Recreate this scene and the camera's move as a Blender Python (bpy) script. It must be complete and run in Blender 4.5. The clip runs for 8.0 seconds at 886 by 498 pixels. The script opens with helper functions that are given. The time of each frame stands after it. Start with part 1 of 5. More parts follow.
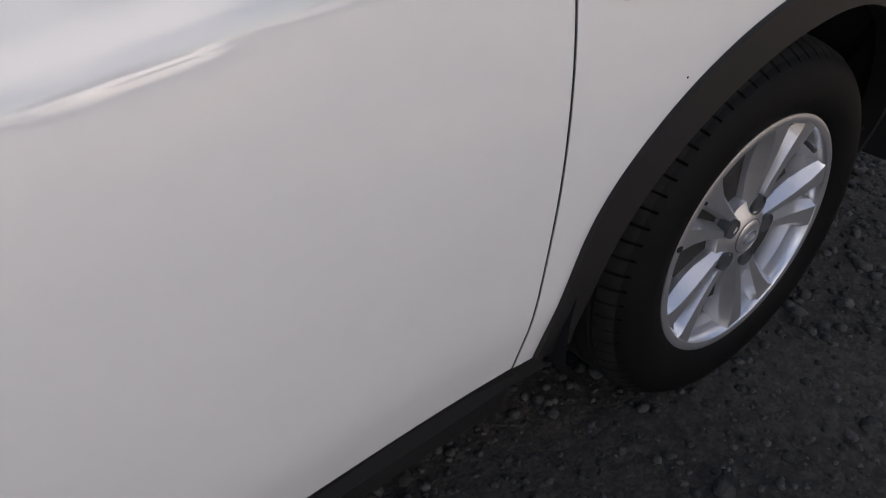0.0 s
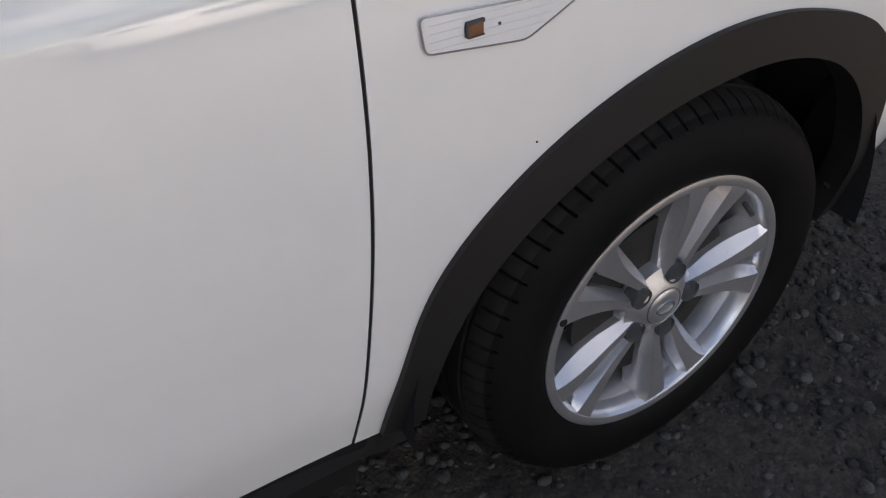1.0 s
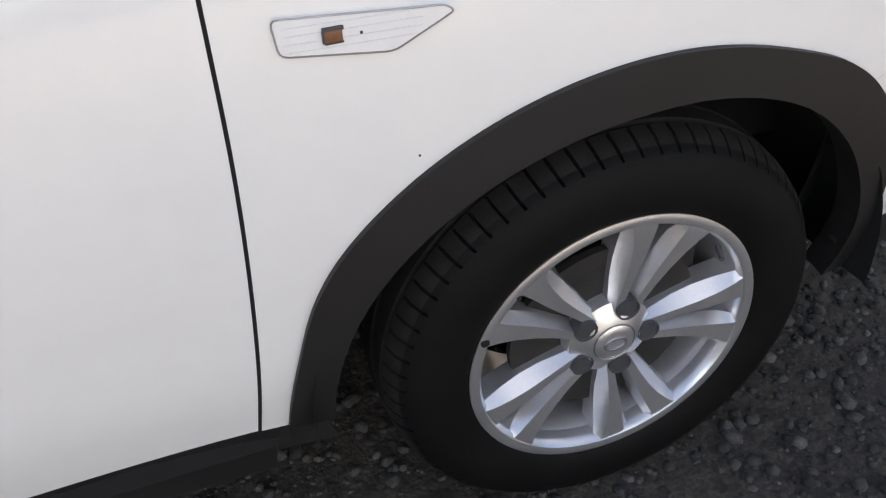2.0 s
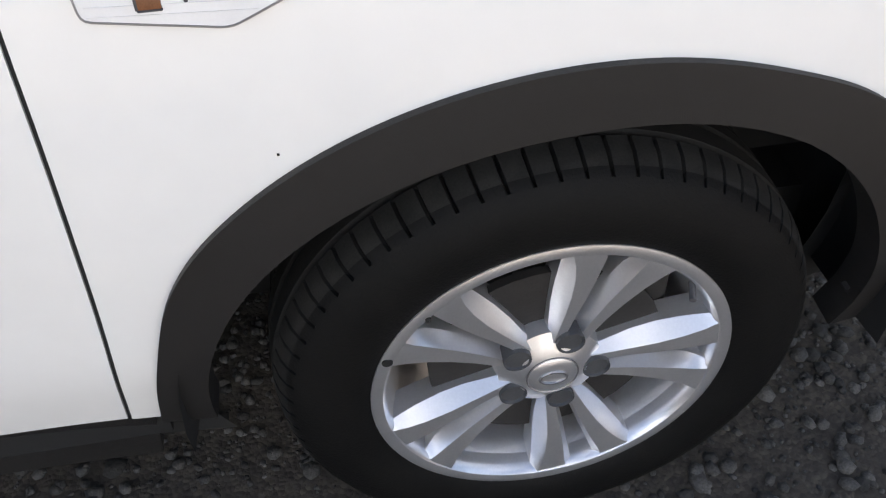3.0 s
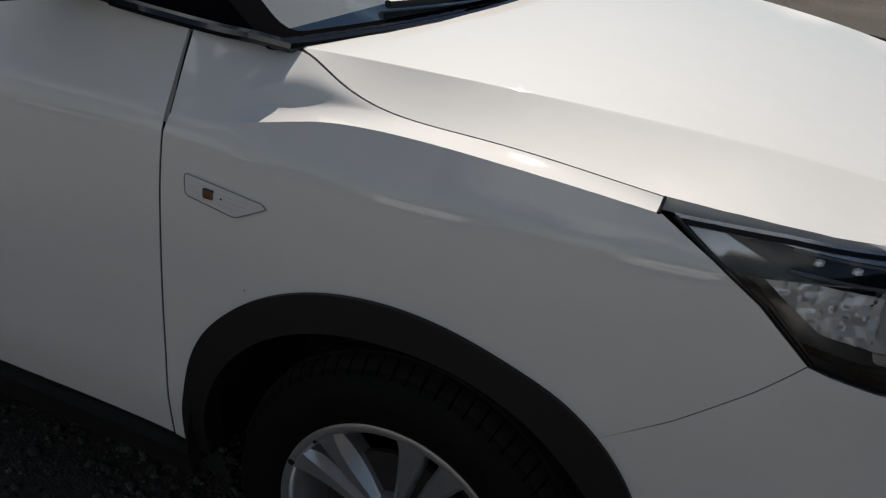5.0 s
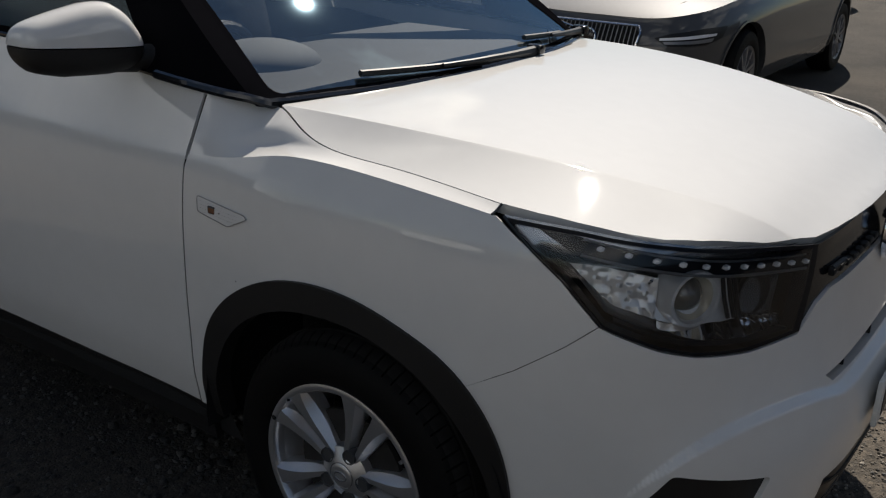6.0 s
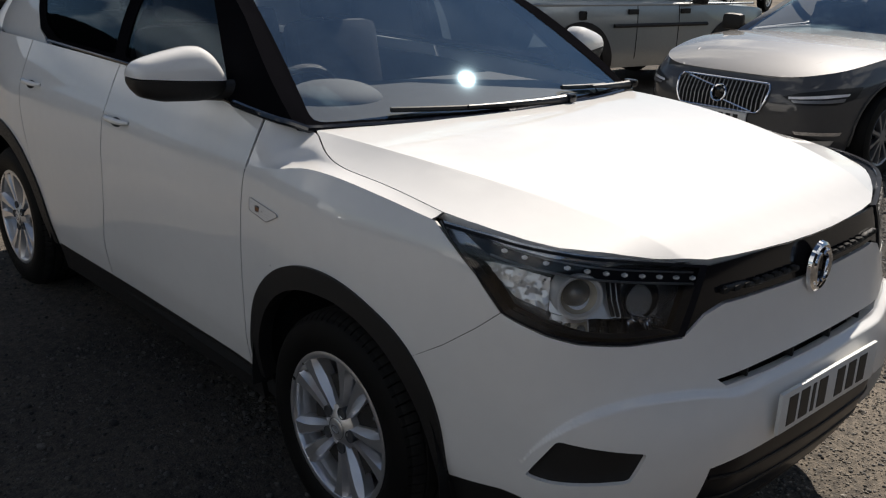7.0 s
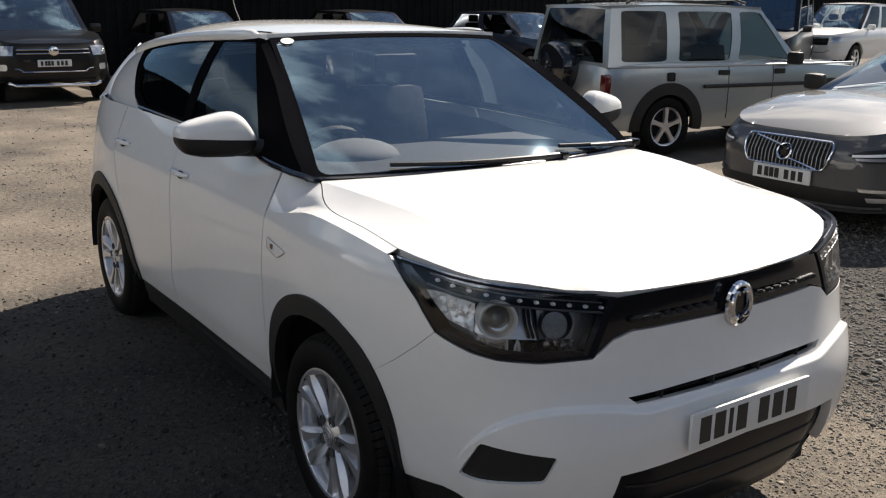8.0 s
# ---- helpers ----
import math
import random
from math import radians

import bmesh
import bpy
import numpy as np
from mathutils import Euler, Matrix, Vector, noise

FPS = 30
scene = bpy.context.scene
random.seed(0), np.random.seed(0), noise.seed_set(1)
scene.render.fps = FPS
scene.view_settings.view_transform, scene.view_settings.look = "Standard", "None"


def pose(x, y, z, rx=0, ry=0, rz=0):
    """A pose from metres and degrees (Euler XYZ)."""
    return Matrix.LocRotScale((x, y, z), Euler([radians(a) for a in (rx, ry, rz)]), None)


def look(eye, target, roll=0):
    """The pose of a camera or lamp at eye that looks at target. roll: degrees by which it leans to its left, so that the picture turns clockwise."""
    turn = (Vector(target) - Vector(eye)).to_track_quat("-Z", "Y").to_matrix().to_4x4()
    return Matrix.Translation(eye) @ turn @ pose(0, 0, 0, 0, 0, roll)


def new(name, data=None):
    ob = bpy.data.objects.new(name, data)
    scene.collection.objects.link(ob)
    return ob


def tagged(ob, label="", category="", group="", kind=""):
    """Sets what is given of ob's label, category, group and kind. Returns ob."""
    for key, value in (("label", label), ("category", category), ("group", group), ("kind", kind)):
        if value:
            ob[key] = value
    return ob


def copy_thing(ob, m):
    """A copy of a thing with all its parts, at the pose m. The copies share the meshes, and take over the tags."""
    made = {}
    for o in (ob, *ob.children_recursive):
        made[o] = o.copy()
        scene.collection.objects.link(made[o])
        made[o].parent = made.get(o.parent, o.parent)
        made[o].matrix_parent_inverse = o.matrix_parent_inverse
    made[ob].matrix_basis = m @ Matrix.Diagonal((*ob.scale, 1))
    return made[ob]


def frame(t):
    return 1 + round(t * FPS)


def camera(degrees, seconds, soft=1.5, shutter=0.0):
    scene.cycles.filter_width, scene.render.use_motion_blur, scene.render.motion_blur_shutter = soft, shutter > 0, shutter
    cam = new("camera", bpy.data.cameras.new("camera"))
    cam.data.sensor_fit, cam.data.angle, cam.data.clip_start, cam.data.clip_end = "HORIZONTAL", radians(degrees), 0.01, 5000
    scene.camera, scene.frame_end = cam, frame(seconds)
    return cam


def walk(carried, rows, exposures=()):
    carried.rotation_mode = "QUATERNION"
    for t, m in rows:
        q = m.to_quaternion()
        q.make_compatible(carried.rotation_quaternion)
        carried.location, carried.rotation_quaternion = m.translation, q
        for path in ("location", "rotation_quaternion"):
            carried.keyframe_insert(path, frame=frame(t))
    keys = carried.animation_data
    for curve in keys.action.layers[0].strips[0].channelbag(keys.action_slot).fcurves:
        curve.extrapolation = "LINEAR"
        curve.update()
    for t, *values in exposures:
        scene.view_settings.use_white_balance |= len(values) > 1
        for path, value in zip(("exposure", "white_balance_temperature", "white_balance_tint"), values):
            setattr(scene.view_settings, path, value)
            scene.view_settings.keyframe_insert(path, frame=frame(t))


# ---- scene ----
cam = camera(51.4, 8.0, 1.2)
PATH = [
    (0, (-1.172, -1.536, 1.31), (-0.214, -0.301, 0.062), -2.2),
    (0.5, (-0.967, -1.508, 1.292), (-0.064, -0.273, 0.004), -0.4),
    (1, (-0.805, -1.565, 1.293), (-0.007, -0.256, 0.009), -1.9),
    (1.5, (-0.646, -1.686, 1.307), (-0.03, -0.255, 0.052), -1.1),
    (1.7, (-0.602, -1.722, 1.304), (-0.042, -0.247, 0.080), -2.6),
    (2.8, (-0.288, -1.553, 1.233), (0.011, -0.196, -0.203), -0.8),
    (3, (-0.249, -1.545, 1.24), (-0.009, -0.145, -0.168), -1.0),
    (3.2, (-0.174, -1.541, 1.252), (-0.078, -0.061, -0.092), 0.6),
    (3.4, (-0.122, -1.557, 1.277), (-0.115, -0.050, -0.043), 3.9),
    (3.5, (-0.089, -1.577, 1.284), (-0.133, -0.04, 0.005), 4.6),
    (4, (0.075, -1.675, 1.361), (-0.19, -0.02, 0.27), 3.2),
    (4.5, (0.265, -1.859, 1.435), (-0.217, -0.194, 0.438), 4.2),
    (5, (0.57, -1.997, 1.476), (-0.183, -0.349, 0.629), 4.7),
    (5.2, (0.715, -2.018, 1.494), (-0.165, -0.414, 0.677), 2.9),
    (6.3, (1.385, -2.255, 1.603), (0.247, -0.765, 0.914), 2.0),
    (6.5, (1.537, -2.236, 1.628), (0.309, -0.816, 0.938), 1.8),
    (7, (1.894, -2.24, 1.644), (0.499, -0.953, 1.012), 2.0),
    (7.5, (2.252, -2.262, 1.681), (0.772, -1.056, 1.083), 1.8),
    (8, (2.513, -2.132, 1.715), (0.914, -1.048, 1.197), 0.7),
]
EXPOSURE = [(0, 1.76, 7350, 19), (1.0, 1.88, 7300, 17), (1.5, 2.18, 7300, 16), (3, 2.78, 7250, 14), (3.5, 2.28, 7250, 14), (4, 1.38, 7200, 13), (4.5, .75, 7000, 13), (5, -.08, 6900, 10), (6.5, .04, 6850, 11), (8, .86, 7000, 12)]
walk(cam, [(t, look(eye, target, roll)) for t, eye, target, roll in PATH], EXPOSURE)

# ---- world, sun ----
CLOUDS = 12.6
SUN = Vector((-.24, .675, .70)).normalized()
world = bpy.data.worlds.new("sky")
scene.world = world
world.use_nodes = True
wn, wl = world.node_tree.nodes, world.node_tree.links
wn.clear()
w_out, w_bg, w_sky = wn.new("ShaderNodeOutputWorld"), wn.new("ShaderNodeBackground"), wn.new("ShaderNodeTexSky")
w_sky.sky_type, w_sky.sun_disc = "NISHITA", False
w_sky.sun_elevation, w_sky.sun_rotation = math.asin(SUN.z), math.atan2(SUN.x, SUN.y)
w_sky.dust_density, w_sky.air_density, w_sky.ozone_density = .05, 1.0, 3.0
w_noise, w_ramp, w_mix = wn.new("ShaderNodeTexNoise"), wn.new("ShaderNodeValToRGB"), wn.new("ShaderNodeMix")
w_noise.noise_dimensions = "4D"
w_noise.inputs["W"].default_value = CLOUDS
w_noise.inputs["Scale"].default_value, w_noise.inputs["Detail"].default_value, w_noise.inputs["Roughness"].default_value = 2.6, 7, .58
w_ramp.color_ramp.elements[0].position, w_ramp.color_ramp.elements[1].position = .53, .63
w_mix.data_type = "RGBA"
w_mix.inputs["B"].default_value = (17.0, 17.6, 18.2, 1)
wl.new(w_noise.outputs["Fac"], w_ramp.inputs["Fac"])
wl.new(w_ramp.outputs["Color"], w_mix.inputs["Factor"])
wl.new(w_sky.outputs["Color"], w_mix.inputs["A"])
wl.new(w_mix.outputs["Result"], w_bg.inputs["Color"])
wl.new(w_bg.outputs["Background"], w_out.inputs["Surface"])
w_bg.inputs["Strength"].default_value = .044
sun = new("sun", bpy.data.lights.new("sun", "SUN"))
sun.data.energy, sun.data.angle, sun.data.color = 5.0, radians(.53), (1, .95, .88)
sun.matrix_world = look((0, 0, 30), Vector((0, 0, 30)) - SUN)


# ---- materials ----
def material(name, color, rough=.5, metal=0.0, coat=0.0, spec=.5, vary=0.0, scale=8.0, bump=0.0, bump_scale=60.0, rough_vary=0.0, second=None, detail_scale=None):
    """A procedural surface: base colour that varies at two scales, gloss that varies, and fine relief."""
    m = bpy.data.materials.new(name)
    m.use_nodes = True
    n, l = m.node_tree.nodes, m.node_tree.links
    p = n["Principled BSDF"]
    p.inputs["Base Color"].default_value = (*color, 1)
    p.inputs["Roughness"].default_value, p.inputs["Metallic"].default_value = rough, metal
    p.inputs["Coat Weight"].default_value, p.inputs["Coat Roughness"].default_value = coat, .03
    p.inputs["Specular IOR Level"].default_value = spec
    co = n.new("ShaderNodeTexCoord")
    if vary or rough_vary:
        big, small, mix = n.new("ShaderNodeTexNoise"), n.new("ShaderNodeTexNoise"), n.new("ShaderNodeMath")
        big.inputs["Scale"].default_value, big.inputs["Detail"].default_value = scale, 5
        small.inputs["Scale"].default_value, small.inputs["Detail"].default_value = detail_scale or scale * 14, 3
        mix.operation = "MULTIPLY_ADD"
        mix.inputs[1].default_value = .4
        l.new(co.outputs["Object"], big.inputs["Vector"])
        l.new(co.outputs["Object"], small.inputs["Vector"])
        l.new(small.outputs["Fac"], mix.inputs[0])
        half = n.new("ShaderNodeMath")
        half.operation, half.inputs[1].default_value = "MULTIPLY", .6
        l.new(big.outputs["Fac"], half.inputs[0])
        l.new(half.outputs[0], mix.inputs[2])
        if vary:
            ramp = n.new("ShaderNodeValToRGB")
            other = second or tuple(c * (1 - vary) for c in color)
            top = color if second else tuple(min(1, c * (1 + vary)) for c in color)
            ramp.color_ramp.elements[0].position, ramp.color_ramp.elements[1].position = .36, .64
            ramp.color_ramp.elements[0].color, ramp.color_ramp.elements[1].color = (*other, 1), (*top, 1)
            l.new(mix.outputs[0], ramp.inputs["Fac"])
            l.new(ramp.outputs["Color"], p.inputs["Base Color"])
        if rough_vary:
            mr = n.new("ShaderNodeMapRange")
            mr.inputs["To Min"].default_value, mr.inputs["To Max"].default_value = max(.02, rough - rough_vary), min(1, rough + rough_vary)
            l.new(mix.outputs[0], mr.inputs["Value"])
            l.new(mr.outputs["Result"], p.inputs["Roughness"])
    if bump:
        tex, b = n.new("ShaderNodeTexNoise"), n.new("ShaderNodeBump")
        tex.inputs["Scale"].default_value, tex.inputs["Detail"].default_value = bump_scale, 6
        b.inputs["Strength"].default_value, b.inputs["Distance"].default_value = bump, .01
        l.new(co.outputs["Object"], tex.inputs["Vector"])
        l.new(tex.outputs["Fac"], b.inputs["Height"])
        l.new(b.outputs["Normal"], p.inputs["Normal"])
    return m


def glass(name, tint, gloss=.02, ior=1.5, haze=0.0, sheen=(1, 1, 1)):
    """A thin pane: tinted see-through with a mirror gloss that grows at grazing angles, and a film that paints in glare
    haze.
    """
    m = bpy.data.materials.new(name)
    m.use_nodes = True
    n, l = m.node_tree.nodes, m.node_tree.links
    n.clear()
    out, mix, clear, shine, fres = (n.new(k) for k in ("ShaderNodeOutputMaterial", "ShaderNodeMixShader", "ShaderNodeBsdfTransparent", "ShaderNodeBsdfGlossy", "ShaderNodeFresnel"))
    clear.inputs["Color"].default_value = (*tint, 1)
    shine.inputs["Color"].default_value, shine.inputs["Roughness"].default_value = (*sheen, 1), gloss
    fres.inputs["IOR"].default_value = ior
    l.new(fres.outputs[0], mix.inputs[0])
    l.new(clear.outputs[0], mix.inputs[1])
    l.new(shine.outputs[0], mix.inputs[2])
    last = mix
    if haze:
        film, spread, grain, co, amount = (n.new(k) for k in ("ShaderNodeMixShader", "ShaderNodeBsdfDiffuse", "ShaderNodeTexNoise", "ShaderNodeTexCoord", "ShaderNodeMapRange"))
        spread.inputs["Color"].default_value = (.46, .60, .74, 1)
        grain.inputs["Scale"].default_value, grain.inputs["Detail"].default_value = 5, 8
        amount.inputs["From Min"].default_value, amount.inputs["From Max"].default_value = .3, .7
        amount.inputs["To Min"].default_value, amount.inputs["To Max"].default_value = haze * .6, haze * 1.5
        l.new(co.outputs["Object"], grain.inputs["Vector"])
        l.new(grain.outputs["Fac"], amount.inputs["Value"])
        l.new(amount.outputs["Result"], film.inputs[0])
        l.new(mix.outputs[0], film.inputs[1])
        l.new(spread.outputs[0], film.inputs[2])
        last = film
    l.new(last.outputs[0], out.inputs["Surface"])
    return m


WHITE = material("white_paint", (.80, .795, .78), .62, spec=.25, coat=1.0, vary=.02, scale=1.5, rough_vary=.05)
WHITE.node_tree.nodes["Principled BSDF"].inputs["Coat IOR"].default_value = 1.72
SILVER = material("silver_paint", (.36, .39, .40), .30, metal=.6, coat=.9, vary=.04, scale=2)
BRONZE = material("grey_brown_paint", (.080, .080, .082), .5, spec=.3, metal=.3, coat=1.0, vary=.04, scale=2)
BLACKPAINT = material("black_paint", (.006, .006, .0065), .35, spec=.2, coat=.4, vary=.1, scale=2)
BLUEPAINT = material("dark_blue_paint", (.03, .04, .06), .3, metal=.4, coat=1.0, vary=.1, scale=2)
PLASTIC = material("black_textured_plastic", (.016, .015, .0148), .5, spec=.35, vary=.15, scale=5, bump=.25, bump_scale=900, rough_vary=.08)
GLOSSBLACK = material("gloss_black_plastic", (.008, .008, .010), .12, coat=.2, vary=.1, scale=5)
LAMPBACK = material("grey_lamp_inside", (.40, .42, .45), .25, metal=.85, vary=.15, scale=25)
TRIMGLOSS = material("glossy_dark_trim", (.012, .013, .016), .08, coat=.8, vary=.1, scale=5)
CHAMPAGNE = material("pale_gold_metal", (.80, .74, .62), .25, metal=.4, vary=.05, scale=30)
SATIN = material("satin_black_trim", (.010, .010, .011), .38, spec=.4, vary=.1, scale=5)
LAMPBLACK = material("black_lamp_housing", (.006, .007, .011), .3, spec=.15, vary=.1, scale=9)
GLASSBALL = material("grey_projector_glass", (.10, .10, .095), .08, coat=1.0, vary=.2, scale=30)
# near-black of hollow parts, also used to paint shade into gaps
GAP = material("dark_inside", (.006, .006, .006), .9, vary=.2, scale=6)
SOCKET = material("dark_grey_socket", (.05, .052, .056), .55, vary=.2, scale=30)
RUBBER = material("tyre_rubber", (.007, .0068, .0065), .6, spec=.12, vary=.3, scale=9, second=(.0042, .0042, .0042), bump=.15, bump_scale=300, rough_vary=.1)
ALLOY = material("silver_alloy", (.76, .76, .775), .31, metal=.86, vary=.05, scale=20, rough_vary=.05)
ALLOYDARK = material("shadowed_alloy", (.30, .30, .31), .42, metal=.85, vary=.1, scale=20)
CHROME = material("chrome", (.78, .78, .80), .07, metal=1.0, vary=.02, scale=9, rough_vary=.03)
IRON = material("brake_iron", (.022, .020, .019), .7, metal=.3, vary=.3, scale=25)
LAMPSILVER = material("satin_silver_bezel", (.74, .75, .77), .30, metal=.45, vary=.1, scale=30)
LEDWHITE = material("clear_led", (.9, .9, .92), .08, coat=.8, vary=.02, scale=9)
ORANGE = material("orange_bulb", (.20, .085, .04), .25, coat=.6, vary=.2, scale=60)
CLEARWHITE = material("frosted_clear_lens", (.74, .745, .75), .22, coat=1.0, vary=.03, scale=40)
PLATEWHITE = material("plate_white", (.70, .70, .68), .45, vary=.04, scale=14)
PLATEBLACK = material("plate_black", (.015, .015, .015), .5, vary=.1, scale=14)
CLOTH = material("dark_seat_cloth", (.035, .035, .038), .9, vary=.2, scale=20, bump=.2, bump_scale=300)
DASH = material("grey_dashboard", (.03, .03, .031), .75, vary=.1, scale=12, bump=.1, bump_scale=500)
LIGHTTRIM = material("pale_grey_trim", (.11, .113, .117), .8, vary=.06, scale=12)
REDLENS = material("red_lamp_lens", (.11, .008, .008), .12, coat=1.0, vary=.1, scale=30)
# pale blue film paints glare haze on the windscreen, blue sheen a bluer sky
WINDSCREEN = glass("windscreen_glass", (.84, .90, .93), ior=2.8, haze=.030, sheen=(.55, .82, 1.0))
DARKGLASS = glass("privacy_glass", (.40, .44, .46), ior=1.4, sheen=(.7, .88, 1.0))
SIDEGLASS = glass("side_window_glass", (.80, .86, .90), ior=1.34, sheen=(.7, .88, 1.0))
PILLAR = material("gloss_black_pillar", (.006, .006, .0075), .4, spec=0, vary=.1, scale=5)
DUSTY = material("dusty_tread", (.016, .0155, .0148), .8, spec=.2, vary=.3, scale=30, bump=.1, bump_scale=300)
FARGLASS = glass("dark_car_glass", (.12, .13, .135), ior=1.38)
LENS = glass("clear_lens", (.94, .96, .98), .02, ior=1.5)
STICKER = material("white_sticker", (.75, .75, .72), .6, vary=.05, scale=60)
METALWALL = material("dark_steel_sheet", (.009, .0095, .010), .8, spec=.1, vary=.35, scale=.7, rough_vary=.1)


# ---- small builders ----
def part(name, mesh, mat, parent=None, label="", smooth=True):
    """Links a bmesh or a mesh as one object under its thing or part."""
    if isinstance(mesh, bmesh.types.BMesh):
        me = bpy.data.meshes.new(name)
        mesh.to_mesh(me)
        mesh.free()
        if smooth:
            for f in me.polygons:
                f.use_smooth = True
            me.set_sharp_from_angle(angle=radians(38))
        mesh = me
    if mat and not mesh.materials:
        mesh.materials.append(mat)
    ob = new(name, mesh)
    ob.parent = parent
    return tagged(ob, label)


def thing(name, label, category, group="", kind="", at=(0, 0, 0), turn=0.0):
    ob = tagged(new(name), label, category, group, kind)
    ob.matrix_world = pose(*at, 0, 0, turn)
    return ob


def box(sx, sy, sz, at=(0, 0, 0), bevel=0.0, m=None, seg=2):
    bm = bmesh.new()
    bmesh.ops.create_cube(bm, size=1)
    bmesh.ops.scale(bm, vec=(sx, sy, sz), verts=bm.verts)
    if bevel:
        bmesh.ops.bevel(bm, geom=bm.edges[:], offset=bevel, segments=seg, affect="EDGES", profile=.6)
    if m is not None:
        bmesh.ops.transform(bm, matrix=m, verts=bm.verts)
    bmesh.ops.translate(bm, vec=at, verts=bm.verts)
    return bm


def merge(a, *others):
    for b in others:
        me = bpy.data.meshes.new("tmp")
        b.to_mesh(me)
        b.free()
        a.from_mesh(me)
        bpy.data.meshes.remove(me)
    return a


def tube(points, radius, sides=8, caps=True):
    """A round bar along points."""
    bm, rings = bmesh.new(), []
    pts = [Vector(p) for p in points]
    for i, p in enumerate(pts):
        d = (pts[min(i + 1, len(pts) - 1)] - pts[max(i - 1, 0)]).normalized()
        e = d.orthogonal().normalized() if i == 0 else (e - d * e.dot(d)).normalized()
        f = d.cross(e)
        r = radius[i] if isinstance(radius, (list, tuple)) else radius
        rings.append([bm.verts.new(p + (e * math.cos(k / sides * math.tau) + f * math.sin(k / sides * math.tau)) * r) for k in range(sides)])
    for a, b in zip(rings, rings[1:]):
        for k in range(sides):
            bm.faces.new((a[k], a[(k + 1) % sides], b[(k + 1) % sides], b[k]))
    if caps:
        bm.faces.new(rings[0][::-1])
        bm.faces.new(rings[-1])
    return bm


def lathe(profile, steps=64, close=False, arc=math.tau):
    """Turns (radius, height along y) round the y axis."""
    bm, rings = bmesh.new(), []
    for k in range(steps):
        c, s = math.cos(k / steps * arc), math.sin(k / steps * arc)
        rings.append([bm.verts.new((r * c, h, r * s)) for r, h in profile])
    m = len(profile)
    for k in range(steps):
        a, b = rings[k], rings[(k + 1) % steps]
        for i in range(m if close else m - 1):
            f = (a[i], a[(i + 1) % m], b[(i + 1) % m], b[i])
            bm.faces.new(f)
    bmesh.ops.remove_doubles(bm, verts=bm.verts, dist=1e-5)
    bmesh.ops.recalc_face_normals(bm, faces=bm.faces)
    return bm


def inside(poly, x, y):
    """Which of the points lie in the polygon."""
    hit = np.zeros(len(x), bool)
    for (x0, y0), (x1, y1) in zip(poly, np.roll(poly, -1, axis=0)):
        if y0 != y1:
            hit ^= ((y0 > y) != (y1 > y)) & (x < (x1 - x0) * (y - y0) / (y1 - y0) + x0)
    return hit


def fine(poly, step, closed=True):
    """The same line with points no further apart than step."""
    poly, out = [np.array(p, float) for p in poly], []
    for p, q in zip(poly, poly[1:] + poly[:1] if closed else poly[1:]):
        n = max(1, int(np.ceil(np.hypot(*(q - p)) / step)))
        out += [p + (q - p) * k / n for k in range(n)]
    return np.array(out if closed else out + [poly[-1]])


def rounded(poly, r, n=4):
    """The polygon with its corners cut round by about r."""
    poly, out = [np.array(p, float) for p in poly], []
    for i, p in enumerate(poly):
        a, b = poly[i - 1] - p, poly[(i + 1) % len(poly)] - p
        la, lb = np.hypot(*a), np.hypot(*b)
        c = min(r, la * .45, lb * .45)
        p0, p2 = p + a / la * c, p + b / lb * c
        out += [p0 * (1 - s) ** 2 + 2 * p * s * (1 - s) + p2 * s * s for s in (k / n for k in range(n + 1))]
    return [tuple(p) for p in out]


